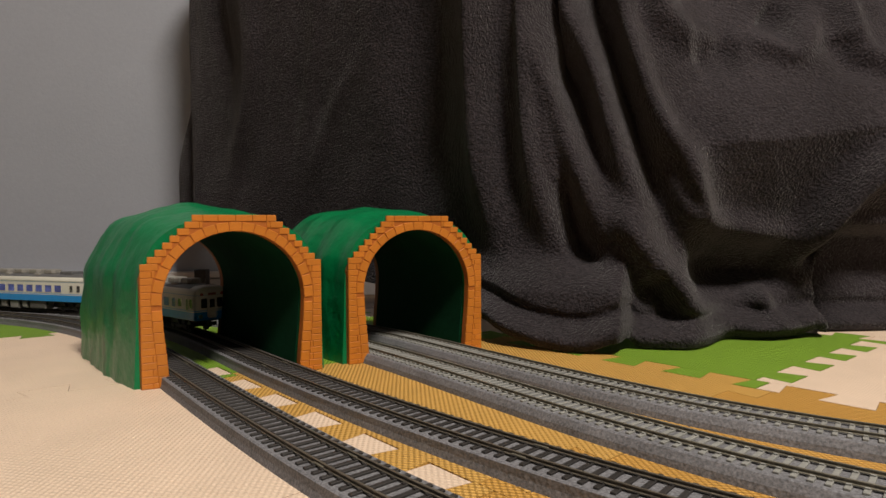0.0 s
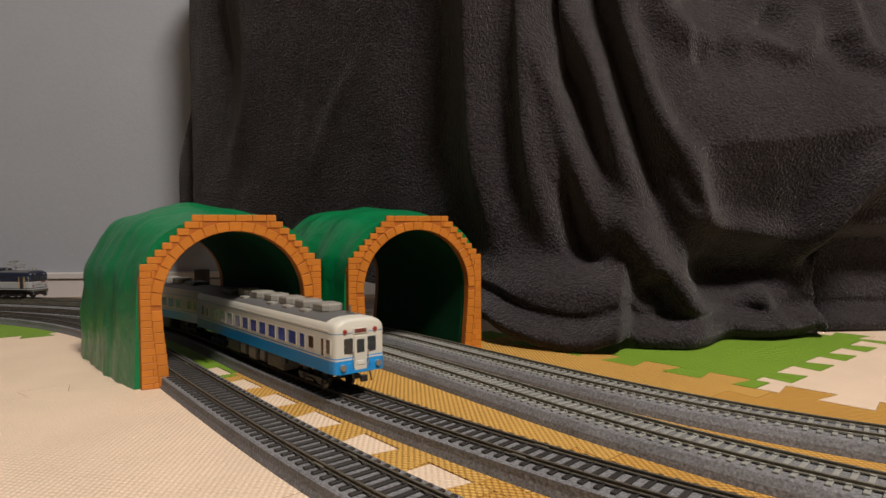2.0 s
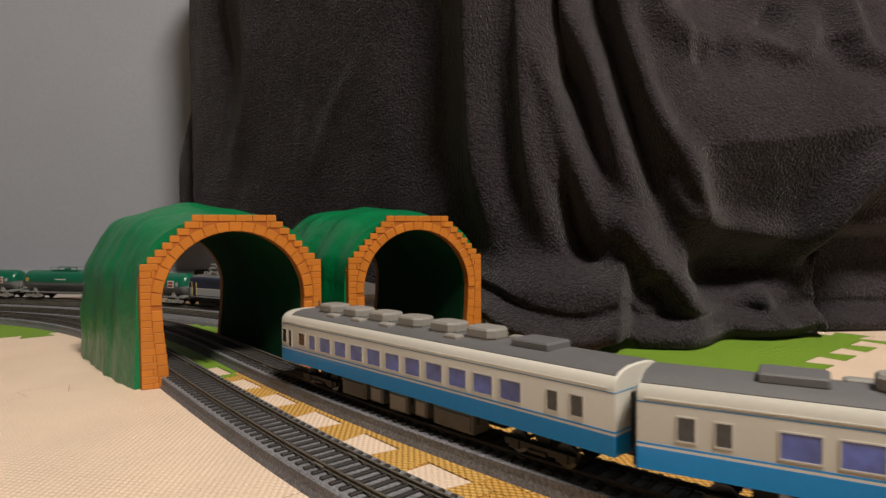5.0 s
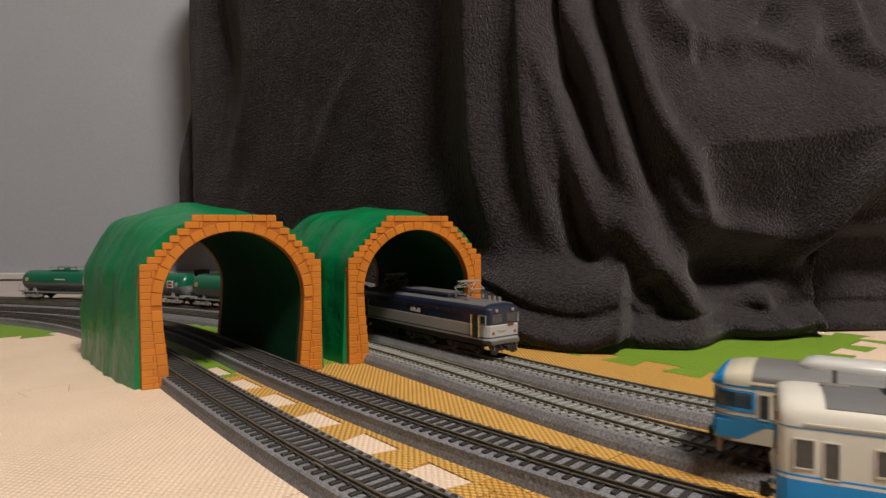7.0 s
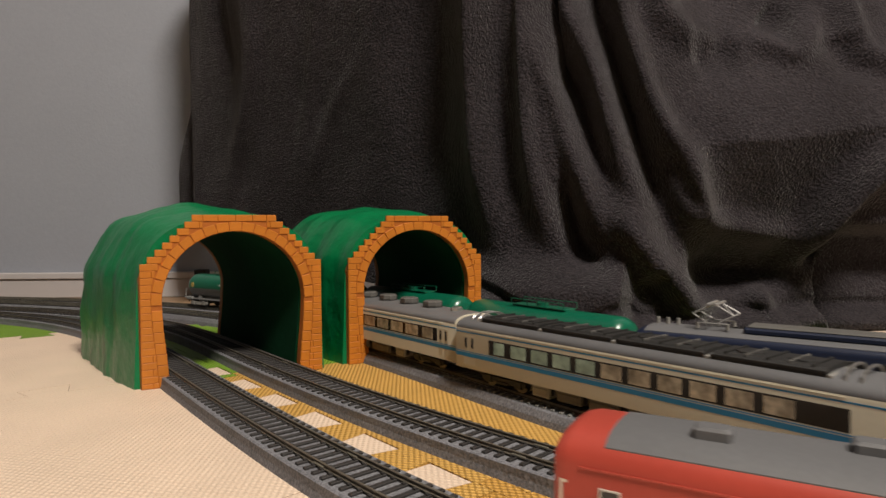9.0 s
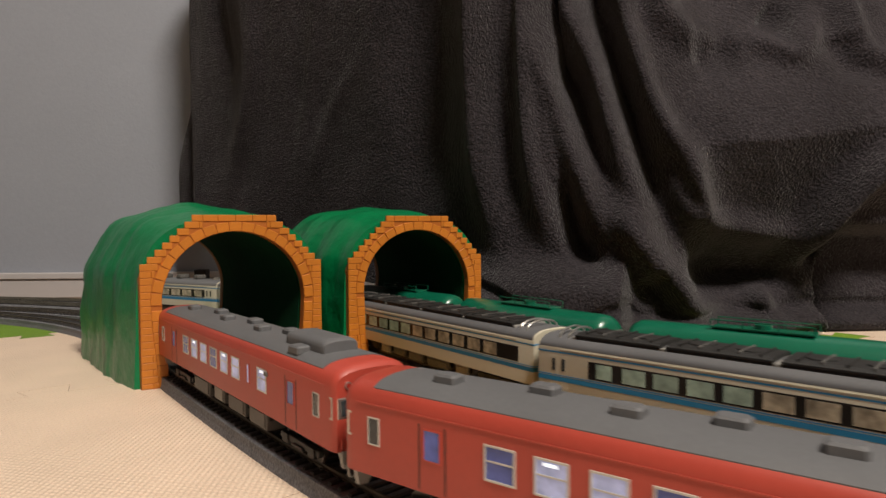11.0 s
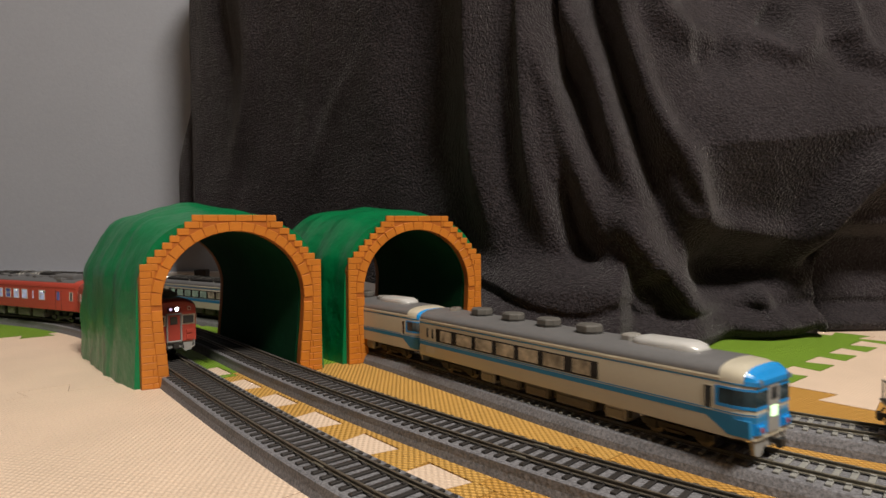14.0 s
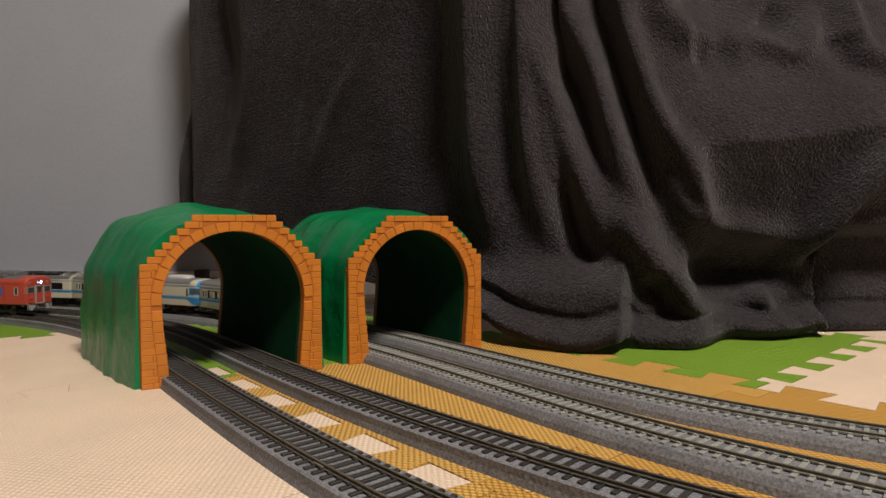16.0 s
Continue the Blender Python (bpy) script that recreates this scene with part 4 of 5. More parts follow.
def red_car(headlamp):
    L, w = 258, 36
    c = thing("diesel_railcar", "vermilion model diesel railcar with grey roof", "model railcar", "red two-car train")
    st = shell(c, L, w, 10.5, 36.0, 44.2, [(0, 0.93, 2.4), (1.2, 0.97, 0.9), (4.0, 1.0, 0)], [(0, 0.93, 2.4), (1.2, 0.97, 0.9), (4.0, 1.0, 0)], P_RED)
    roof_skin(c, -L / 2 + 13, L / 2 - 13, w, 36.0, 44.2, P_ROOF, 0.93)
    part("cooling_unit", along([(x, sy, dz) for x, sy, dz in ((-103, 0.94, 1.4), (-101.6, 0.99, 0.3), (-99, 1.0, 0.0), (-69, 1.0, 0.0), (-66.4, 0.99, 0.3), (-65, 0.94, 1.4))],
                               lambda sy, dz: section(17.5, 42.0, 46.6, 50.2, sy, dz)), P_ROOF, c, smooth=True)
    roof_unit(c, -86, 10, 7, 42.6, 3.6, P_ROOF, y=-11.5, cut=0.6, name="duct_box")
    roof_unit(c, -86, 10, 7, 42.6, 3.6, P_ROOF, y=11.5, cut=0.6, name="duct_box")
    for i, x in enumerate((-46, -24, 2, 28, 58, 92)):
        roof_unit(c, x, 9.5, 7, 43.4, 3.8, P_ROOF, y=3.2 if i % 2 else -3.2, name="ventilator", cut=0.9)
    for s in (-1, 1):
        for i in range(8):
            x = 62 - i * 17.2
            if i == 6:
                pane(c, x, 2.6, 21.8, 30.8, s, 18.0, P_PALEPANE, P_RED, 0.4)
                continue
            pane(c, x, 9.8, 21.2, 31.2, s, 18.0, P_PALEPANE if i % 3 else P_GLASS, P_FRAME, 0.6)
            part("sash_bar", boxes(((x - 4.6) * K, (x + 4.6) * K, *sorted((s * 18.0 * K, s * 18.3 * K)), 26.6 * K, 27.1 * K)), P_FRAME, c)
            if i in (1, 4, 7):
                part("saloon_lamp", boxes(((x - 2) * K, (x + 2.5) * K, *sorted((s * 18.0 * K, s * 18.18 * K)), 29.6 * K, 30.6 * K)), P_SALOONLAMP, c)
        for xd in (88, -90):
            pane(c, xd, 6.4, 21.6, 31.4, s, 18.0, P_GLASS, P_RED, 0.5)
            for e in (-5.4, 5.4):
                part("door_groove", boxes(((xd + e - 0.25) * K, (xd + e + 0.25) * K, *sorted((s * 17.9 * K, s * 18.12 * K)), 11.5 * K, 33.2 * K)), P_DARK, c)
        for xd in (114, -114):
            pane(c, xd, 4.6, 22.0, 31.0, s, 18.0, P_GLASSK, P_FRAME, 0.4)
            pane(c, xd * 1.085, 5.6, 23.8, 31.2, s, 17.6, P_TEAL, P_METAL, 0.7)
        part("side_vent", boxes((-66 * K, -62 * K, *sorted((s * 17.9 * K, s * 18.8 * K)), 29 * K, 31 * K), bevel=0.0003), P_GREY, c)
        part("gutter", boxes((-122 * K, 122 * K, *sorted((s * 17.6 * K, s * 18.35 * K)), 35.6 * K, 36.1 * K)), P_RED, c)
    for flip in (1, -1):
        xf = flip * L / 2
        for s in (-1, 1):
            face_panel(c, "windscreen_surround", xf - flip * 0.3, s * 11.2 - 5.3, s * 11.2 + 5.3, 23.4, 31.6, P_METAL, 0.5, flip)
            face_panel(c, "windscreen", xf - flip * 0.2, s * 11.0 - 4.0, s * 11.0 + 4.0, 24.4, 30.6, P_GLASSK, 0.75, flip)
            disc(c, "marker_lamp", xf - flip * 0.6, s * 11.8, 36.2, 1.7, 1.4, P_METAL, flip)
            disc(c, "marker_lens", xf + flip * 0.5, s * 11.8, 36.2, 1.1, 0.5, P_TAIL, flip)
            face_panel(c, "step_box", xf - flip * 0.2, s * 11.6 - 2.2, s * 11.6 + 2.2, 16.5, 19.5, P_RED, 1.1, flip)
            face_panel(c, "front_hatch", xf - flip * 0.2, s * 12.2 - 3.0, s * 12.2 + 3.0, 11.6, 15.4, P_RED, 0.8, flip)
            part("end_handrail", tubes((((xf + flip * 1.0) * K, s * 15 * K, 6 * K), ((xf + flip * 1.0) * K, s * 15 * K, 11 * K), 0.5 * K), (((xf + flip * 1.0) * K, s * 15 * K, 6 * K), ((xf + flip * 1.0) * K, s * 12.5 * K, 5 * K), 0.5 * K), n=6), P_PILOT, c)
        face_panel(c, "headlamp_box", xf - flip * 0.6, -5.6, 5.6, 33.4, 38.4, P_RED, 1.0, flip)
        face_panel(c, "lamp_recess", xf - flip * 0.5, -4.8, 4.8, 34.2, 38.0, P_LAMPBOX, 1.1, flip)
        lit = headlamp and flip < 0
        disc(c, "headlamp", xf, -2.3, 36.2, 1.6, 0.7, P_LAMP if lit else P_METAL, flip, "glowing white headlamp" if lit else "")
        disc(c, "headlamp", xf, 2.3, 36.2, 1.4, 0.7, P_LAMPDIM if lit else P_METAL, flip)
        part("gangway_frame", boxes(*[tuple(sorted(((xf - flip * 1) * K, (xf + flip * 1.5) * K))) + r for r in ((-6.0 * K, -4.7 * K, 10.5 * K, 33.0 * K), (4.7 * K, 6.0 * K, 10.5 * K, 33.0 * K), (-6.0 * K, 6.0 * K, 31.8 * K, 33.0 * K), (-6.0 * K, 6.0 * K, 10.3 * K, 11.4 * K))], bevel=0.0002), P_PILOT, c, "light grey gangway frame")
        face_panel(c, "gangway_door", xf - flip * 0.3, -4.6, 4.6, 11.4, 31.8, P_RED, 0.55, flip)
        face_panel(c, "door_window", xf, -2.8, 2.8, 24.0, 30.4, P_GLASSK, 0.4, flip)
        end_gear(c, xf, flip, P_PILOT)
    part("underframe", boxes((-122 * K, 122 * K, -12 * K, 12 * K, 8.0 * K, 11 * K), bevel=0.0004), P_DARK, c)
    under_gear(c, ((-56, -38, -15, -3, 3.2, 10.5), (-34, -26, -15, -8, 4, 10.5), (-20, -2, -15.5, -3, 3.0, 10.5), (4, 14, -15, -7, 4, 10.5), (20, 52, -15.5, -4, 3.4, 10.5),
                   (-56, -34, 2, 15, 3.2, 10.5), (-28, -4, 4, 15, 3.5, 10.5), (3, 19, 5, 15, 4, 10.5), (26, 54, 3, 15.5, 3.2, 10.5)), P_GREY)
    raised(c, 3.8)
    bogie(c, 86)
    bogie(c, -86)
    return c


def express_car(cab=0, dark=False):
    """cab: +1 at the leading end, -1 at the trailing end, 0 for none. dark: the engine car with black radiators on its roof."""
    L, w = 259, 36
    lab = "cream express model car with blue lines and " + ("black roof radiators" if dark else "blue-visored driving cab")
    c = thing("express_railcar", lab, "model railcar", "cream express train")
    CABX = [(0, 0.80, 7.0), (1.5, 0.86, 3.6), (4.5, 0.95, 1.6), (9, 1.0, 0.4), (14, 1.0, 0)]
    st = shell(c, L, w, 10.0, 35.0, 42.0, CABX if cab > 0 else FLAT, CABX if cab < 0 else FLAT, P_IVORY)
    band(c, "waist_line", st, w, 17.7, 20.2, P_LINE, 0.14)
    band(c, "thin_waist_line", st, w, 20.7, 21.2, P_LINE, 0.14)
    band(c, "eaves_line", [q for q in st if True], w, 33.2, 34.0, P_LINE, 0.12)
    roof_skin(c, -L / 2 + (16 if cab < 0 else 1), L / 2 - (16 if cab > 0 else 1), w, 35.0, 42.0, P_SILVER if not dark else P_ROOF, 1.0)
    f = cab or 1
    if dark:
        for i in range(4):
            x = 82 - i * 54
            part("radiator", prism([(-13.5 * K, 39.4 * K), (13.5 * K, 39.4 * K), (13 * K, 42.8 * K), (10 * K, 44.2 * K), (-10 * K, 44.2 * K), (-13 * K, 42.8 * K)], "x", (x - 25) * K, (x + 25) * K), P_DARK, c, "black roof radiator")
            for e in (-1, 1):
                part("radiator_rail", boxes(((x - 25.4) * K, (x + 25.4) * K, *sorted((e * 12.4 * K, e * 13.6 * K)), 42.2 * K, 43.4 * K), bevel=0.0002), P_DARK, c)
            for q in range(-2, 3):
                part("radiator_bar", boxes(((x + q * 9.6 - 0.5) * K, (x + q * 9.6 + 0.5) * K, -11 * K, 11 * K, 43.6 * K, 45.0 * K), bevel=0.0001), P_GREY if q % 2 else P_DARK, c)
            for e in (-12, 12):
                roof_unit(c, x + e, 13, 12, 44.0, 0.9, P_DARK, cut=3.5, name="fan_cover")
                roof_unit(c, x + e * 2.2, 2.4, 27, 40.6, 1.6, P_UNIT, cut=0.5, name="radiator_bracket")
        for e in (-1, 1):
            bm = bmesh.new()
            for xx in (112, 118):
                for i in range(9):
                    a0, a1 = math.pi * i / 9, math.pi * (i + 1) / 9
                    tube(bm, (e * xx * K, math.cos(a0) * 13 * K, (40.5 + 5 * math.sin(a0)) * K), (e * xx * K, math.cos(a1) * 13 * K, (40.5 + 5 * math.sin(a1)) * K), 0.7 * K, 6)
            part("exhaust_guard", bm, P_METAL, c, "bright metal roof guard")
    else:
        for i in range(4):
            roof_unit(c, f * (22 - i * 33), 16, 14, 41.4, 1.4, P_DARK, cut=4.0, name="unit_base")
            roof_unit(c, f * (22 - i * 33), 15.5, 13.5, 42.8, 4.2, P_GREY, cut=4.0)
        part("ventilator_hood", along([(f * (76 + q), sy, dz) for q, sy, dz in ((-20, 0.55, 3.6), (-17.5, 0.86, 1.2), (-13, 1.0, 0.3), (13, 1.0, 0.0), (17.5, 0.86, 1.0), (20, 0.55, 3.4))],
                                      lambda sy, dz: section(16.5, 40.6, 42.6, 46.4, sy, dz)), P_HOOD, c, "silver rounded roof hood", smooth=True)
        roof_unit(c, f * 52, 9, 11, 41.6, 3.6, P_UNIT, cut=2.0, name="ventilator")
        roof_unit(c, f * -108, 8, 10, 41.4, 3.4, P_METAL, cut=3.0, name="ventilator")
    x0, x1 = (-116, 96) if dark else tuple(sorted((f * -108, f * 44)))
    n = 12 if dark else 7
    for s in (-1, 1):
        bnd = part("window_band", boxes((x0 * K, x1 * K, *sorted((s * 17.5 * K, s * 18.15 * K)), 21.6 * K, 31.2 * K), bevel=0.0003), P_BLACK, c)
        stp = (x1 - x0) / (n + 0.15)
        for i in range(1 if dark else 0, n):
            xc = x0 + stp * (i + 0.58)
            if not dark:
                xc = x0 + (stp * (i + 0.58) if f > 0 else (x1 - x0) - stp * (i + 0.58))
            wide = stp - 4.4 if 0 < i < n - 1 else stp - 8.0
            pane(c, xc, wide, 22.7, 30.2, s, 18.12, P_GREENISH if dark and i > 6 else P_SALOON, None)
        for e in ([-1] if cab > 0 else [1]):
            for q in (112, 118.5):
                part("door_leaf", boxes(((e * q - 2.6) * K, (e * q + 2.6) * K, *sorted((s * 17.6 * K, s * 18.06 * K)), 12 * K, 31.6 * K), bevel=0.0002), P_IVORY, c)
                pane(c, e * q, 2.0, 23.5, 30, s, 18.15, P_GLASSK)
        if cab:
            pane(c, cab * 108.5, 3.6, 20.8, 31.0, s, 18.0, P_GLASSK, P_IVORY, 0.4)
            part("blue_flash", prism([(cab * 106 * K, 18.6 * K), (cab * 128 * K, 18.6 * K), (cab * 128.4 * K, 11.4 * K), (cab * 118 * K, 11.4 * K)], "y", *sorted((s * 15.2 * K, s * 18.08 * K))), P_LINE, c)
        part("gutter", boxes((-114 * K, 114 * K, *sorted((s * 17.6 * K, s * 18.3 * K)), 34.9 * K, 35.4 * K)), P_IVORY, c)
    if cab:
        xf = cab * L / 2
        nose = [(cab * x, sy) for x, sy in ((112.5, 1.0), (120.5, 1.0), (125, 0.95), (128, 0.865), (129.6, 0.81))]

        def wrap(name, z0, z1, proud, paint, first=0, label=""):
            part(name, loft([[(x * K, y * K, z * K) for y, z in (((18 + proud) * sy, z0), ((18 + proud) * sy, z1), (-(18 + proud) * sy, z1), (-(18 + proud) * sy, z0))]
                             for x, sy in nose[first:-1] + [(nose[-1][0] + cab * proud, nose[-1][1])]]), paint, c, label)
        wrap("cab_glass", 24.4, 31.0, 0.10, P_TEAL, label="wrap-around teal cab glass")
        wrap("window_surround", 23.0, 24.4, 0.20, P_BLUE, label="sky-blue window surround")
        wrap("window_lintel", 31.0, 32.0, 0.20, P_BLUE)
        wrap("blue_nose_band", 12.4, 17.6, 0.16, P_BLUE, 2)
        for s in (-1, 1):
            part("cab_pillar", boxes((*sorted((cab * 112.0 * K, cab * 113.4 * K)), *sorted((s * 17.0 * K, s * 18.3 * K)), 23.2 * K, 31.8 * K)), P_BLUE, c)
        part("blue_visor", along([(cab * x, sy, dz) for x, sy, dz in ((125.2, 0.948, 1.7), (126.5, 0.915, 2.6), (128, 0.868, 3.6), (129.4, 0.83, 5.6), (130.6, 0.815, 6.8))],
                                 lambda sy, dz: section(w + 0.6, 33.4, 35.2, 42.5, sy, dz)), P_BLUE, c, "sky-blue roof visor")
        for s in (-1, 1):
            disc(c, "visor_lamp", xf - cab * 1.0, s * 12.5, 34.8, 1.6, 2.2, P_METAL, cab)
            face_panel(c, "lamp_housing", xf - cab * 0.4, s * 11.6 - 3.0, s * 11.6 + 3.0, 12.6, 16.4, P_BLUE, 1.6, cab)
            disc(c, "headlamp", xf + cab * 1.0, s * 11.6, 14.5, 1.4, 0.5, P_TAIL, cab)
        face_panel(c, "gangway_door", xf - cab * 0.3, -5.0, 5.0, 12.0, 33.0, P_PILOT, 0.9, cab)
        face_panel(c, "door_window", xf, -2.8, 2.8, 26.0, 31.6, P_GLASSK, 0.8, cab)
        face_panel(c, "train_sign", xf, -3.0, 3.0, 18.6, 23.4, P_SIGN, 0.85, cab)
        end_gear(c, xf, cab, P_PILOT)
    for e in (-1, 1):
        if e != cab:
            end_gear(c, e * L / 2, e)
            face_panel(c, "gangway_bellows", e * L / 2, -6.5, 6.5, 12, 33, P_DARK, 3.2, e)
    part("underframe", boxes((-122 * K, 122 * K, -12 * K, 12 * K, 7.5 * K, 10.4 * K), bevel=0.0004), P_DARK, c)
    under_gear(c, ((-60, -46, -15, -3, 2.6, 10), (46, 60, -15, -4, 2.6, 10), (-60, -46, 3, 15, 2.6, 10), (46, 60, 3, 15, 2.6, 10)), P_PILOT)
    under_gear(c, ((-40, -12, -15.5, -3, 2.8, 10), (-6, 14, -15.5, -4, 2.6, 10), (20, 38, -15, -5, 3.2, 10), (-38, -10, 3, 15.5, 2.8, 10), (-4, 16, 4, 15.5, 2.8, 10), (22, 40, 4, 15, 3, 10)), P_GREY)
    for ob in c.children_recursive:
        ob.data.transform(Matrix.Diagonal((0.941, 1, 1, 1)))
        ob.matrix_basis.translation.x *= 0.941
    bogie(c, 83)
    bogie(c, -83)
    return c


def pantograph(parent, x):
    p = part("pantograph", tubes(*[((a[0] * K + x * K, a[1] * K, a[2] * K), (b[0] * K + x * K, b[1] * K, b[2] * K), 0.45 * K) for a, b in
                                   [((s2 * 3, s * 8, 47), (s2 * 11, s * 7, 51.5)) for s in (-1, 1) for s2 in (-1, 1)] + [((s2 * 11, s * 7, 51.5), (s2 * 1.5, s * 6, 57)) for s in (-1, 1) for s2 in (-1, 1)] +
                                   [((s2 * 11, -7, 51.5), (s2 * 11, 7, 51.5)) for s2 in (-1, 1)] + [((s2 * 11, -7, 51.5), (s2 * 1.5, 6, 57)) for s2 in (-1, 1)] + [((-8, s * 8, 46.6), (8, s * 8, 46.6)) for s in (-1, 1)]], n=6), P_WIRE, parent, "folding silver wire current collector")
    part("contact_strip", boxes(*[((x + e - 0.8) * K, (x + e + 0.8) * K, -11 * K, 11 * K, 57 * K, 58 * K) for e in (-2, 2)]), P_WIRE, p)
    for s in (-1, 1):
        for e in (-8, 8):
            part("insulator", tubes((((x + e) * K, s * 8 * K, 43.5 * K), ((x + e) * K, s * 8 * K, 46.6 * K), 1.1 * K)), P_UNIT, p)


def locomotive():
    L, w = 197, 35
    c = thing("electric_locomotive", "navy and pale grey model electric locomotive with pantographs", "model locomotive")
    ends = [(0, 0.84, 3.0), (1.6, 0.93, 1.6), (4.5, 1.0, 0.6), (9, 1.0, 0)]
    st = shell(c, L, w, 14.5, 37.0, 42.5, ends, ends, P_NAVY)
    band(c, "pale_band", st, w, 14.0, 25.0, P_PALE, 0.12)
    band(c, "white_line", st, w, 25.0, 25.8, P_WHITE, 0.14)
    band(c, "sill_line", st, w, 15.6, 16.6, P_NAVY, 0.15)
    roof_skin(c, -L / 2 + 6, L / 2 - 6, w, 37.0, 42.5, P_ROOF, 0.93)
    part("roof_monitor", boxes((-40 * K, 40 * K, -9.5 * K, 9.5 * K, 42 * K, 46 * K), bevel=0.0012), P_NAVY, c)
    part("monitor_lid", boxes((-38 * K, 38 * K, -8.5 * K, 8.5 * K, 45.9 * K, 46.8 * K), bevel=0.0004), P_GREY, c)
    for x in (56, -56):
        pantograph(c, x)
    for x in (78, 84, 90, -78, -84, -90):
        part("roof_insulator", tubes((((x) * K, 3 * K, 42.3 * K), ((x) * K, 3 * K, 46.5 * K), 1.2 * K)), P_UNIT, c)
    for s in (-1, 1):
        for x in (84, -84):
            part("cab_door", boxes(((x - 3.6) * K, (x + 3.6) * K, *sorted((s * 17.2 * K, s * 17.75 * K)), 15 * K, 35 * K), bevel=0.0002), P_NAVY, c)
            pane(c, x, 3.6, 27.5, 33.0, s, 17.7, P_GLASSK)
            pane(c, x + math.copysign(9, x), 6.0, 27.0, 33.2, s, 17.5, P_GLASSK, P_PALE, 0.4)
            part("door_handrail", tubes(*[(((x + e) * K, s * 18.2 * K, 16 * K), ((x + e) * K, s * 18.2 * K, 33 * K), 0.5 * K) for e in (-4.6, 4.6)], n=6), P_YELLOW, c, "ochre door handrails")
        for i in range(8):
            part("louvre", boxes(((-62 + i * 16.5) * K, (-49 + i * 16.5) * K, *sorted((s * 17.3 * K, s * 17.8 * K)), 32.2 * K, 35 * K), bevel=0.0002), P_DARK, c)
        part("emblem", prism([(-6 * K, 27.6 * K), (9 * K, 27.6 * K), (9 * K, 31.4 * K), (5 * K, 31.4 * K), (4 * K, 29.4 * K), (1 * K, 29.4 * K), (1 * K, 31.4 * K), (-6 * K, 31.4 * K)], "y", *sorted((s * 17.3 * K, s * 17.78 * K))), P_WHITE, c, "white emblem mark")
    for f in (1, -1):
        xf = f * L / 2
        for s in (-1, 1):
            face_panel(c, "windscreen", xf - f * 0.5, s * 7.6 - 5.6, s * 7.6 + 5.6, 27.4, 34.2, P_GLASSK, 0.9, f)
            disc(c, "headlamp", xf - f * 0.8, s * 8.6, 37.2, 1.5, 1.8, P_METAL, f)
            disc(c, "tail_lamp", xf, s * 11.5, 19.5, 1.3, 0.6, P_TAIL, f)
            part("step_rail", tubes((((xf + f * 1.4) * K, s * 12 * K, 6 * K), ((xf + f * 1.4) * K, s * 12 * K, 14 * K), 0.45 * K), n=6), P_METAL, c)
        face_panel(c, "number_plate", xf, -6.5, 2.0, 20.0, 22.0, P_METAL, 0.5, f)
        if f > 0:
            face_panel(c, "red_plate", xf, 3.4, 10.5, 24.4, 26.4, P_SIGNRED, 0.6, f)
        part("front_deck", boxes(*[tuple(sorted(((xf - f * 10) * K, (xf + f * 2.2) * K))) + (-15 * K, 15 * K, 10.5 * K, 14 * K)], bevel=0.0005), P_GREY, c)
        end_gear(c, xf + f * 1.5, f, P_DARK)
    part("underframe", boxes((-92 * K, 92 * K, -14 * K, 14 * K, 8.5 * K, 14.4 * K), bevel=0.0006), P_DARK, c)
    for x in (62, 0, -62):
        bogie(c, x, 30, 6.4)
    return c


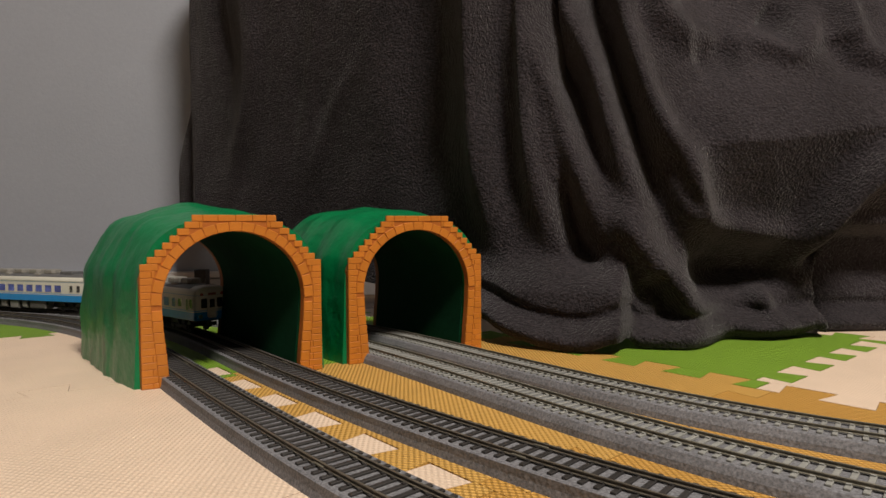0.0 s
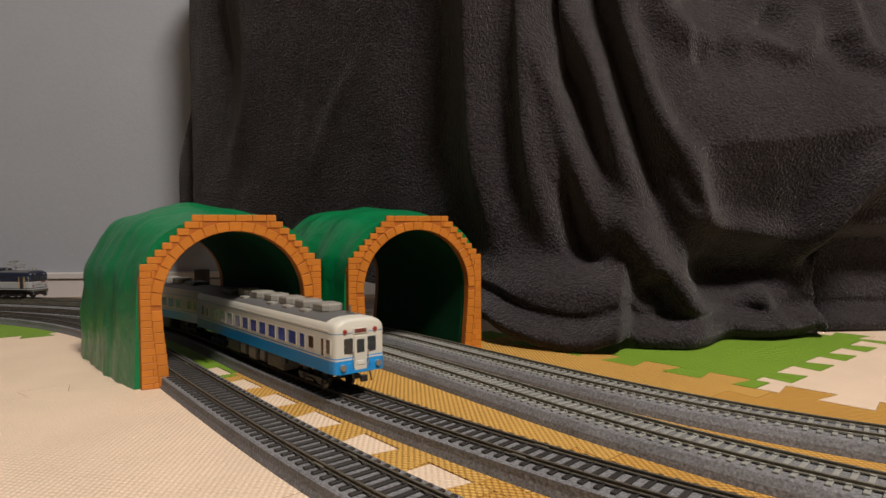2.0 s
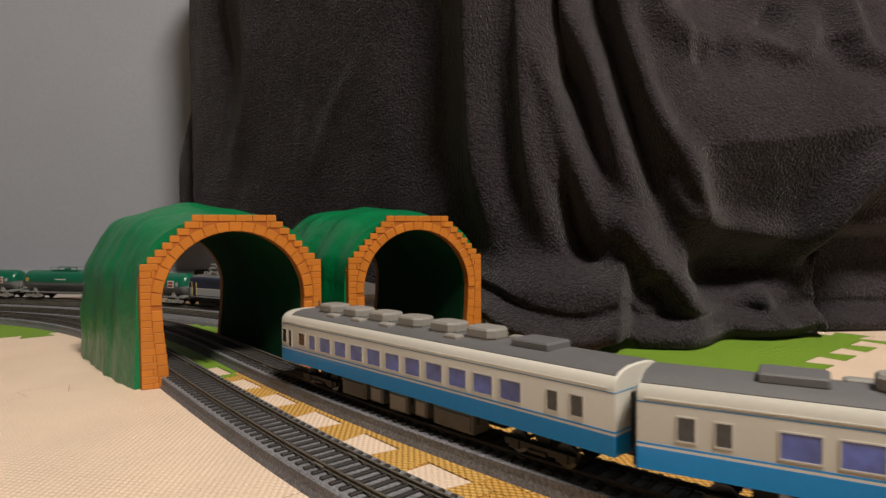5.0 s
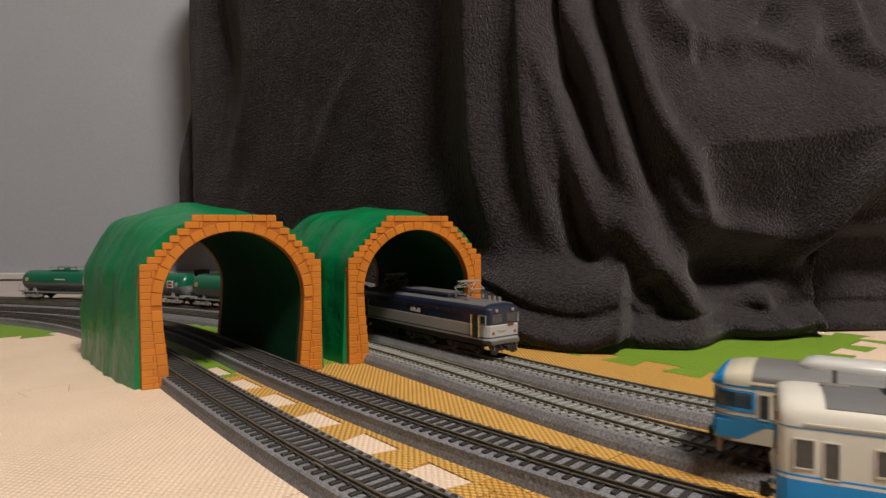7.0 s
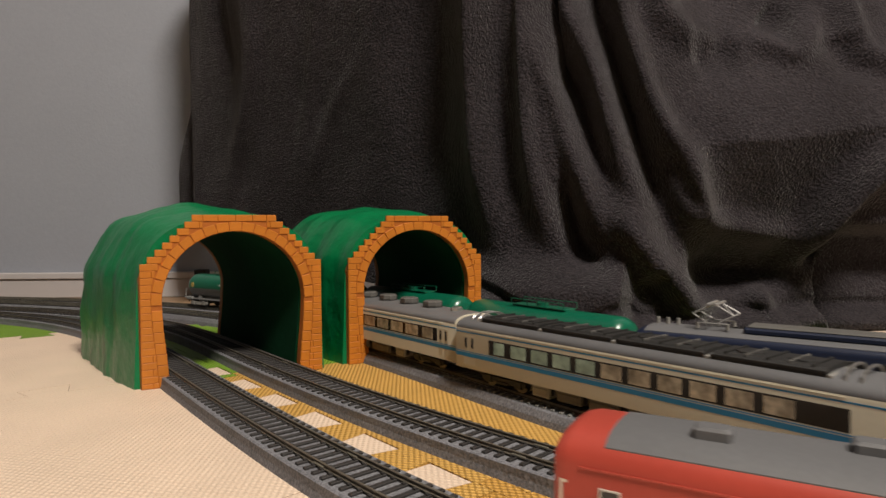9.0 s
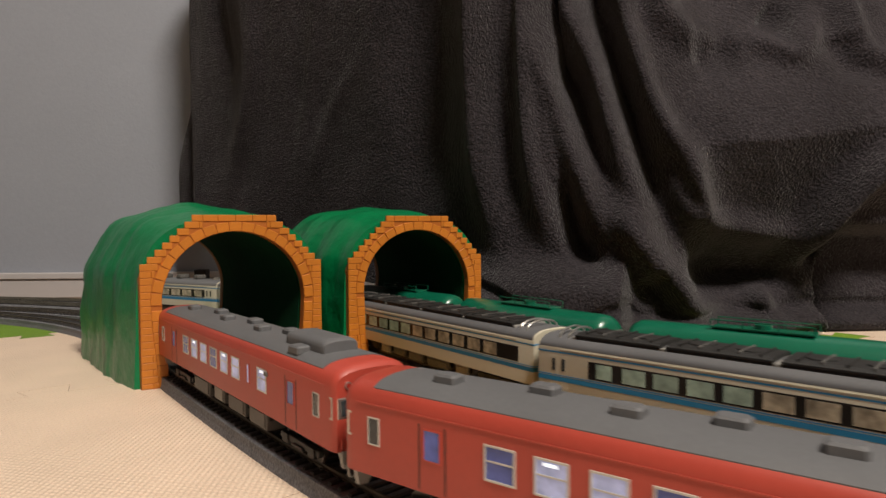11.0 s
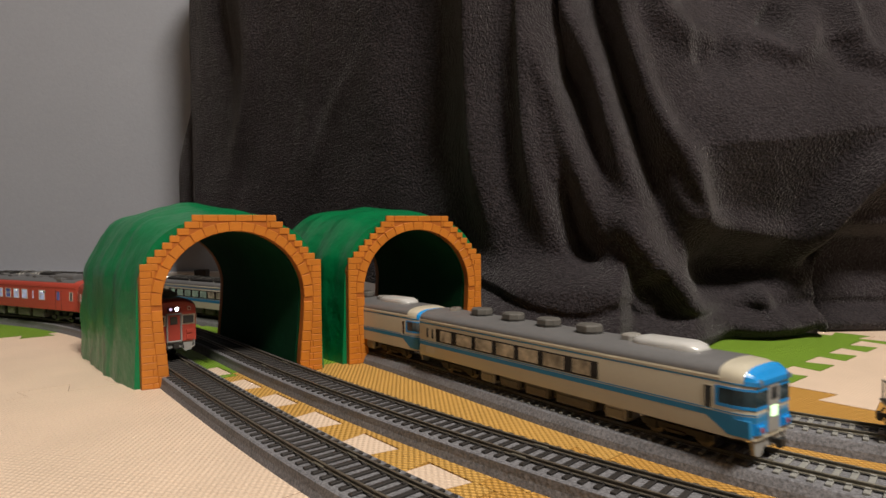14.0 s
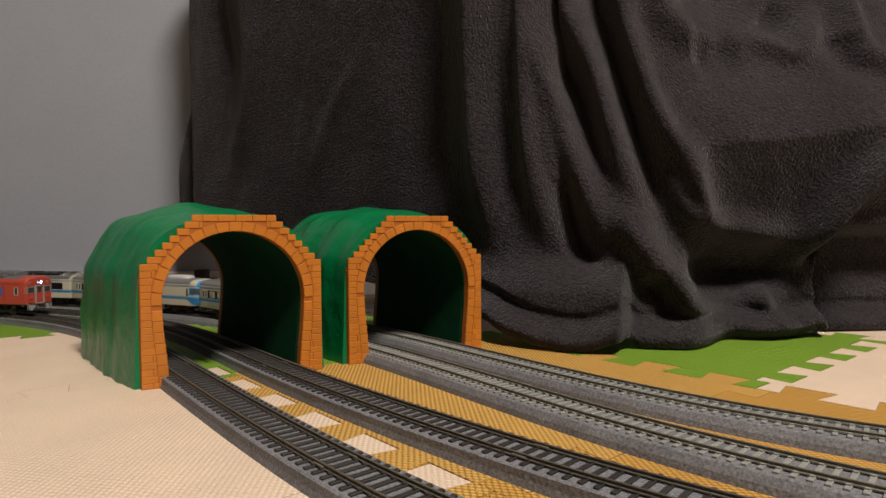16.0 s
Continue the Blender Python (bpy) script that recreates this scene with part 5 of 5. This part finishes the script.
def tank_wagon():
    c = thing("tank_wagon", "green and grey model oil tank wagon", "model tank wagon", "tank wagons behind the locomotive")
    R, L, zc = 15.8, 152, 28.0

    def half(a0, a1, grow):
        rings = []
        for x, s in ((-L / 2, 0.55), (-L / 2 + 2.2, 0.84), (-L / 2 + 6, 0.97), (-L / 2 + 10, 1.0), (L / 2 - 10, 1.0), (L / 2 - 6, 0.97), (L / 2 - 2.2, 0.84), (L / 2, 0.55)):
            rings.append([(x * K, math.cos(a0 + (a1 - a0) * i / 20) * (R * s + grow) * K, (zc + math.sin(a0 + (a1 - a0) * i / 20) * (R * s + grow)) * K) for i in range(21)])
        return loft(rings)
    part("barrel", half(-0.15, math.pi + 0.15, 0.0), P_TANK, c, smooth=True)
    part("barrel_belly", half(math.pi + 0.15, 2 * math.pi - 0.15, 0.0), P_TANKGREY, c, smooth=True)
    part("dome_walkway", boxes((-26 * K, 26 * K, -6 * K, 6 * K, 43.4 * K, 44.6 * K), bevel=0.0003), P_TANK, c)
    part("manhole", tubes(((0, 0, 43 * K), (0, 0, 47 * K), 4.5 * K), n=16), P_TANK, c)
    part("walkway_rail", tubes(*[((x * K, y * K, 44 * K), (x * K, y * K, 48.5 * K), 0.35 * K) for x in (-26, -9, 9, 26) for y in (-7, 7)], *[((-26 * K, y * K, 48.5 * K), (26 * K, y * K, 48.5 * K), 0.35 * K) for y in (-7, 7)], n=6), P_TANK, c)
    part("frame", boxes((-80 * K, 80 * K, -5 * K, 5 * K, 8 * K, 13 * K), *[((e * 72 - 6) * K, (e * 72 + 6) * K, -14 * K, 14 * K, 10 * K, 13.5 * K) for e in (-1, 1)], *[((e * 52 - 3) * K, (e * 52 + 3) * K, -12 * K, 12 * K, 11 * K, 18 * K) for e in (-1, 1)], bevel=0.0004), P_PILOT, c)
    part("end_platform", boxes(*[((e * 79 - 2) * K, (e * 79 + 2) * K, -15 * K, 15 * K, 12 * K, 13.2 * K) for e in (-1, 1)]), P_PILOT, c)
    for e in (-1, 1):
        part("end_rail", tubes(*[((e * 80 * K, y * K, 13 * K), (e * 80 * K, y * K, 23 * K), 0.4 * K) for y in (-13, -5, 5, 13)], ((e * 80 * K, -13 * K, 23 * K), (e * 80 * K, 13 * K, 23 * K), 0.4 * K), n=6), P_PILOT, c)
        end_gear(c, e * 80, e)
        bogie(c, e * 54, 22, 5.4, P_UNIT)
    for s in (-1, 1):
        y = s * 15.85
        part("placard", boxes((46 * K, 57 * K, *sorted(((y - s * 1.2) * K, (y + s * 0.15) * K)), 24 * K, 33.5 * K)), P_WHITE, c, "white placard with red panels")
        for z in (25.2, 29.4):
            part("placard_panel", boxes((47.5 * K, 55.5 * K, *sorted(((y - s * 1.0) * K, (y + s * 0.35) * K)), z * K, (z + 3.0) * K)), P_TAIL, c)
        part("round_mark", tubes(((63 * K, (y - s * 0.9) * K, 29 * K), (63 * K, (y + s * 0.1) * K, 29 * K), 2.8 * K), n=16), P_PALE, c)
        part("lettering_bar", boxes((-8 * K, 12 * K, *sorted(((y - s * 0.5) * K, (y + s * 0.12) * K)), 30.2 * K, 31.6 * K)), P_WHITE, c)
        part("round_mark", tubes(((-62 * K, (y - s * 0.9) * K, 30 * K), (-62 * K, (y + s * 0.1) * K, 30 * K), 3.2 * K), n=16), P_YELLOW, c)
        part("belly_rail", boxes((-70 * K, 70 * K, *sorted((s * 11.8 * K, s * 13.0 * K)), 10.5 * K, 12 * K)), P_PILOT, c)
    return c


def far_copies(first, n):
    return [first] + [copy_thing(first, Matrix.Identity(4)) for _ in range(n)]


BLUE_TRAIN = [blue_car(False), blue_car(True)]
RED_TRAIN = [red_car(False), red_car(True)]
_dark = far_copies(express_car(0, True), 2)
EXPRESS = [express_car(1), *_dark, *far_copies(express_car(-1), 1)]
FREIGHT = [locomotive(), *far_copies(tank_wagon(), 3)]


def motions():
    # line, nose at 0 s, speed along it and its change, sense, cars with coupled length and bogie half-distance
    runs = (("T2", -0.4261, 0.1565, 0.0008, 1, [(c, 0.2623, 0.088) for c in BLUE_TRAIN]), ("T1", 1.6884, -0.1686, -0.0022, -1, [(c, 0.2669, 0.086) for c in RED_TRAIN]),
            ("T3", 1.6751, -0.2127, 0.0005, -1, [(c, 0.2499, 0.083) for c in EXPRESS]), ("T4", -0.961, 0.1632, -0.00073, 1, [(FREIGHT[0], 0.2044, 0.058)] + [(c, 0.1667, 0.054) for c in FREIGHT[1:]]))
    for line, nose, v, gain, sgn, cars in runs:
        back = 0.0
        for car, length, half in cars:
            mid = nose - sgn * (back + length / 2)
            back += length
            rows = []
            for i in range(81):
                t = i * 0.2
                way = mid + v * t + gain * (t - 8) ** 2
                a, b = on_line(line, way - half), on_line(line, way + half)
                ang = math.atan2(b[1] - a[1], b[0] - a[0]) + (0 if sgn > 0 else math.pi)
                rows.append((t, Matrix.Translation(((a[0] + b[0]) / 2, (a[1] + b[1]) / 2, RAIL_Z)) @ Matrix.Rotation(ang, 4, "Z")))
            walk(car, rows)


motions()
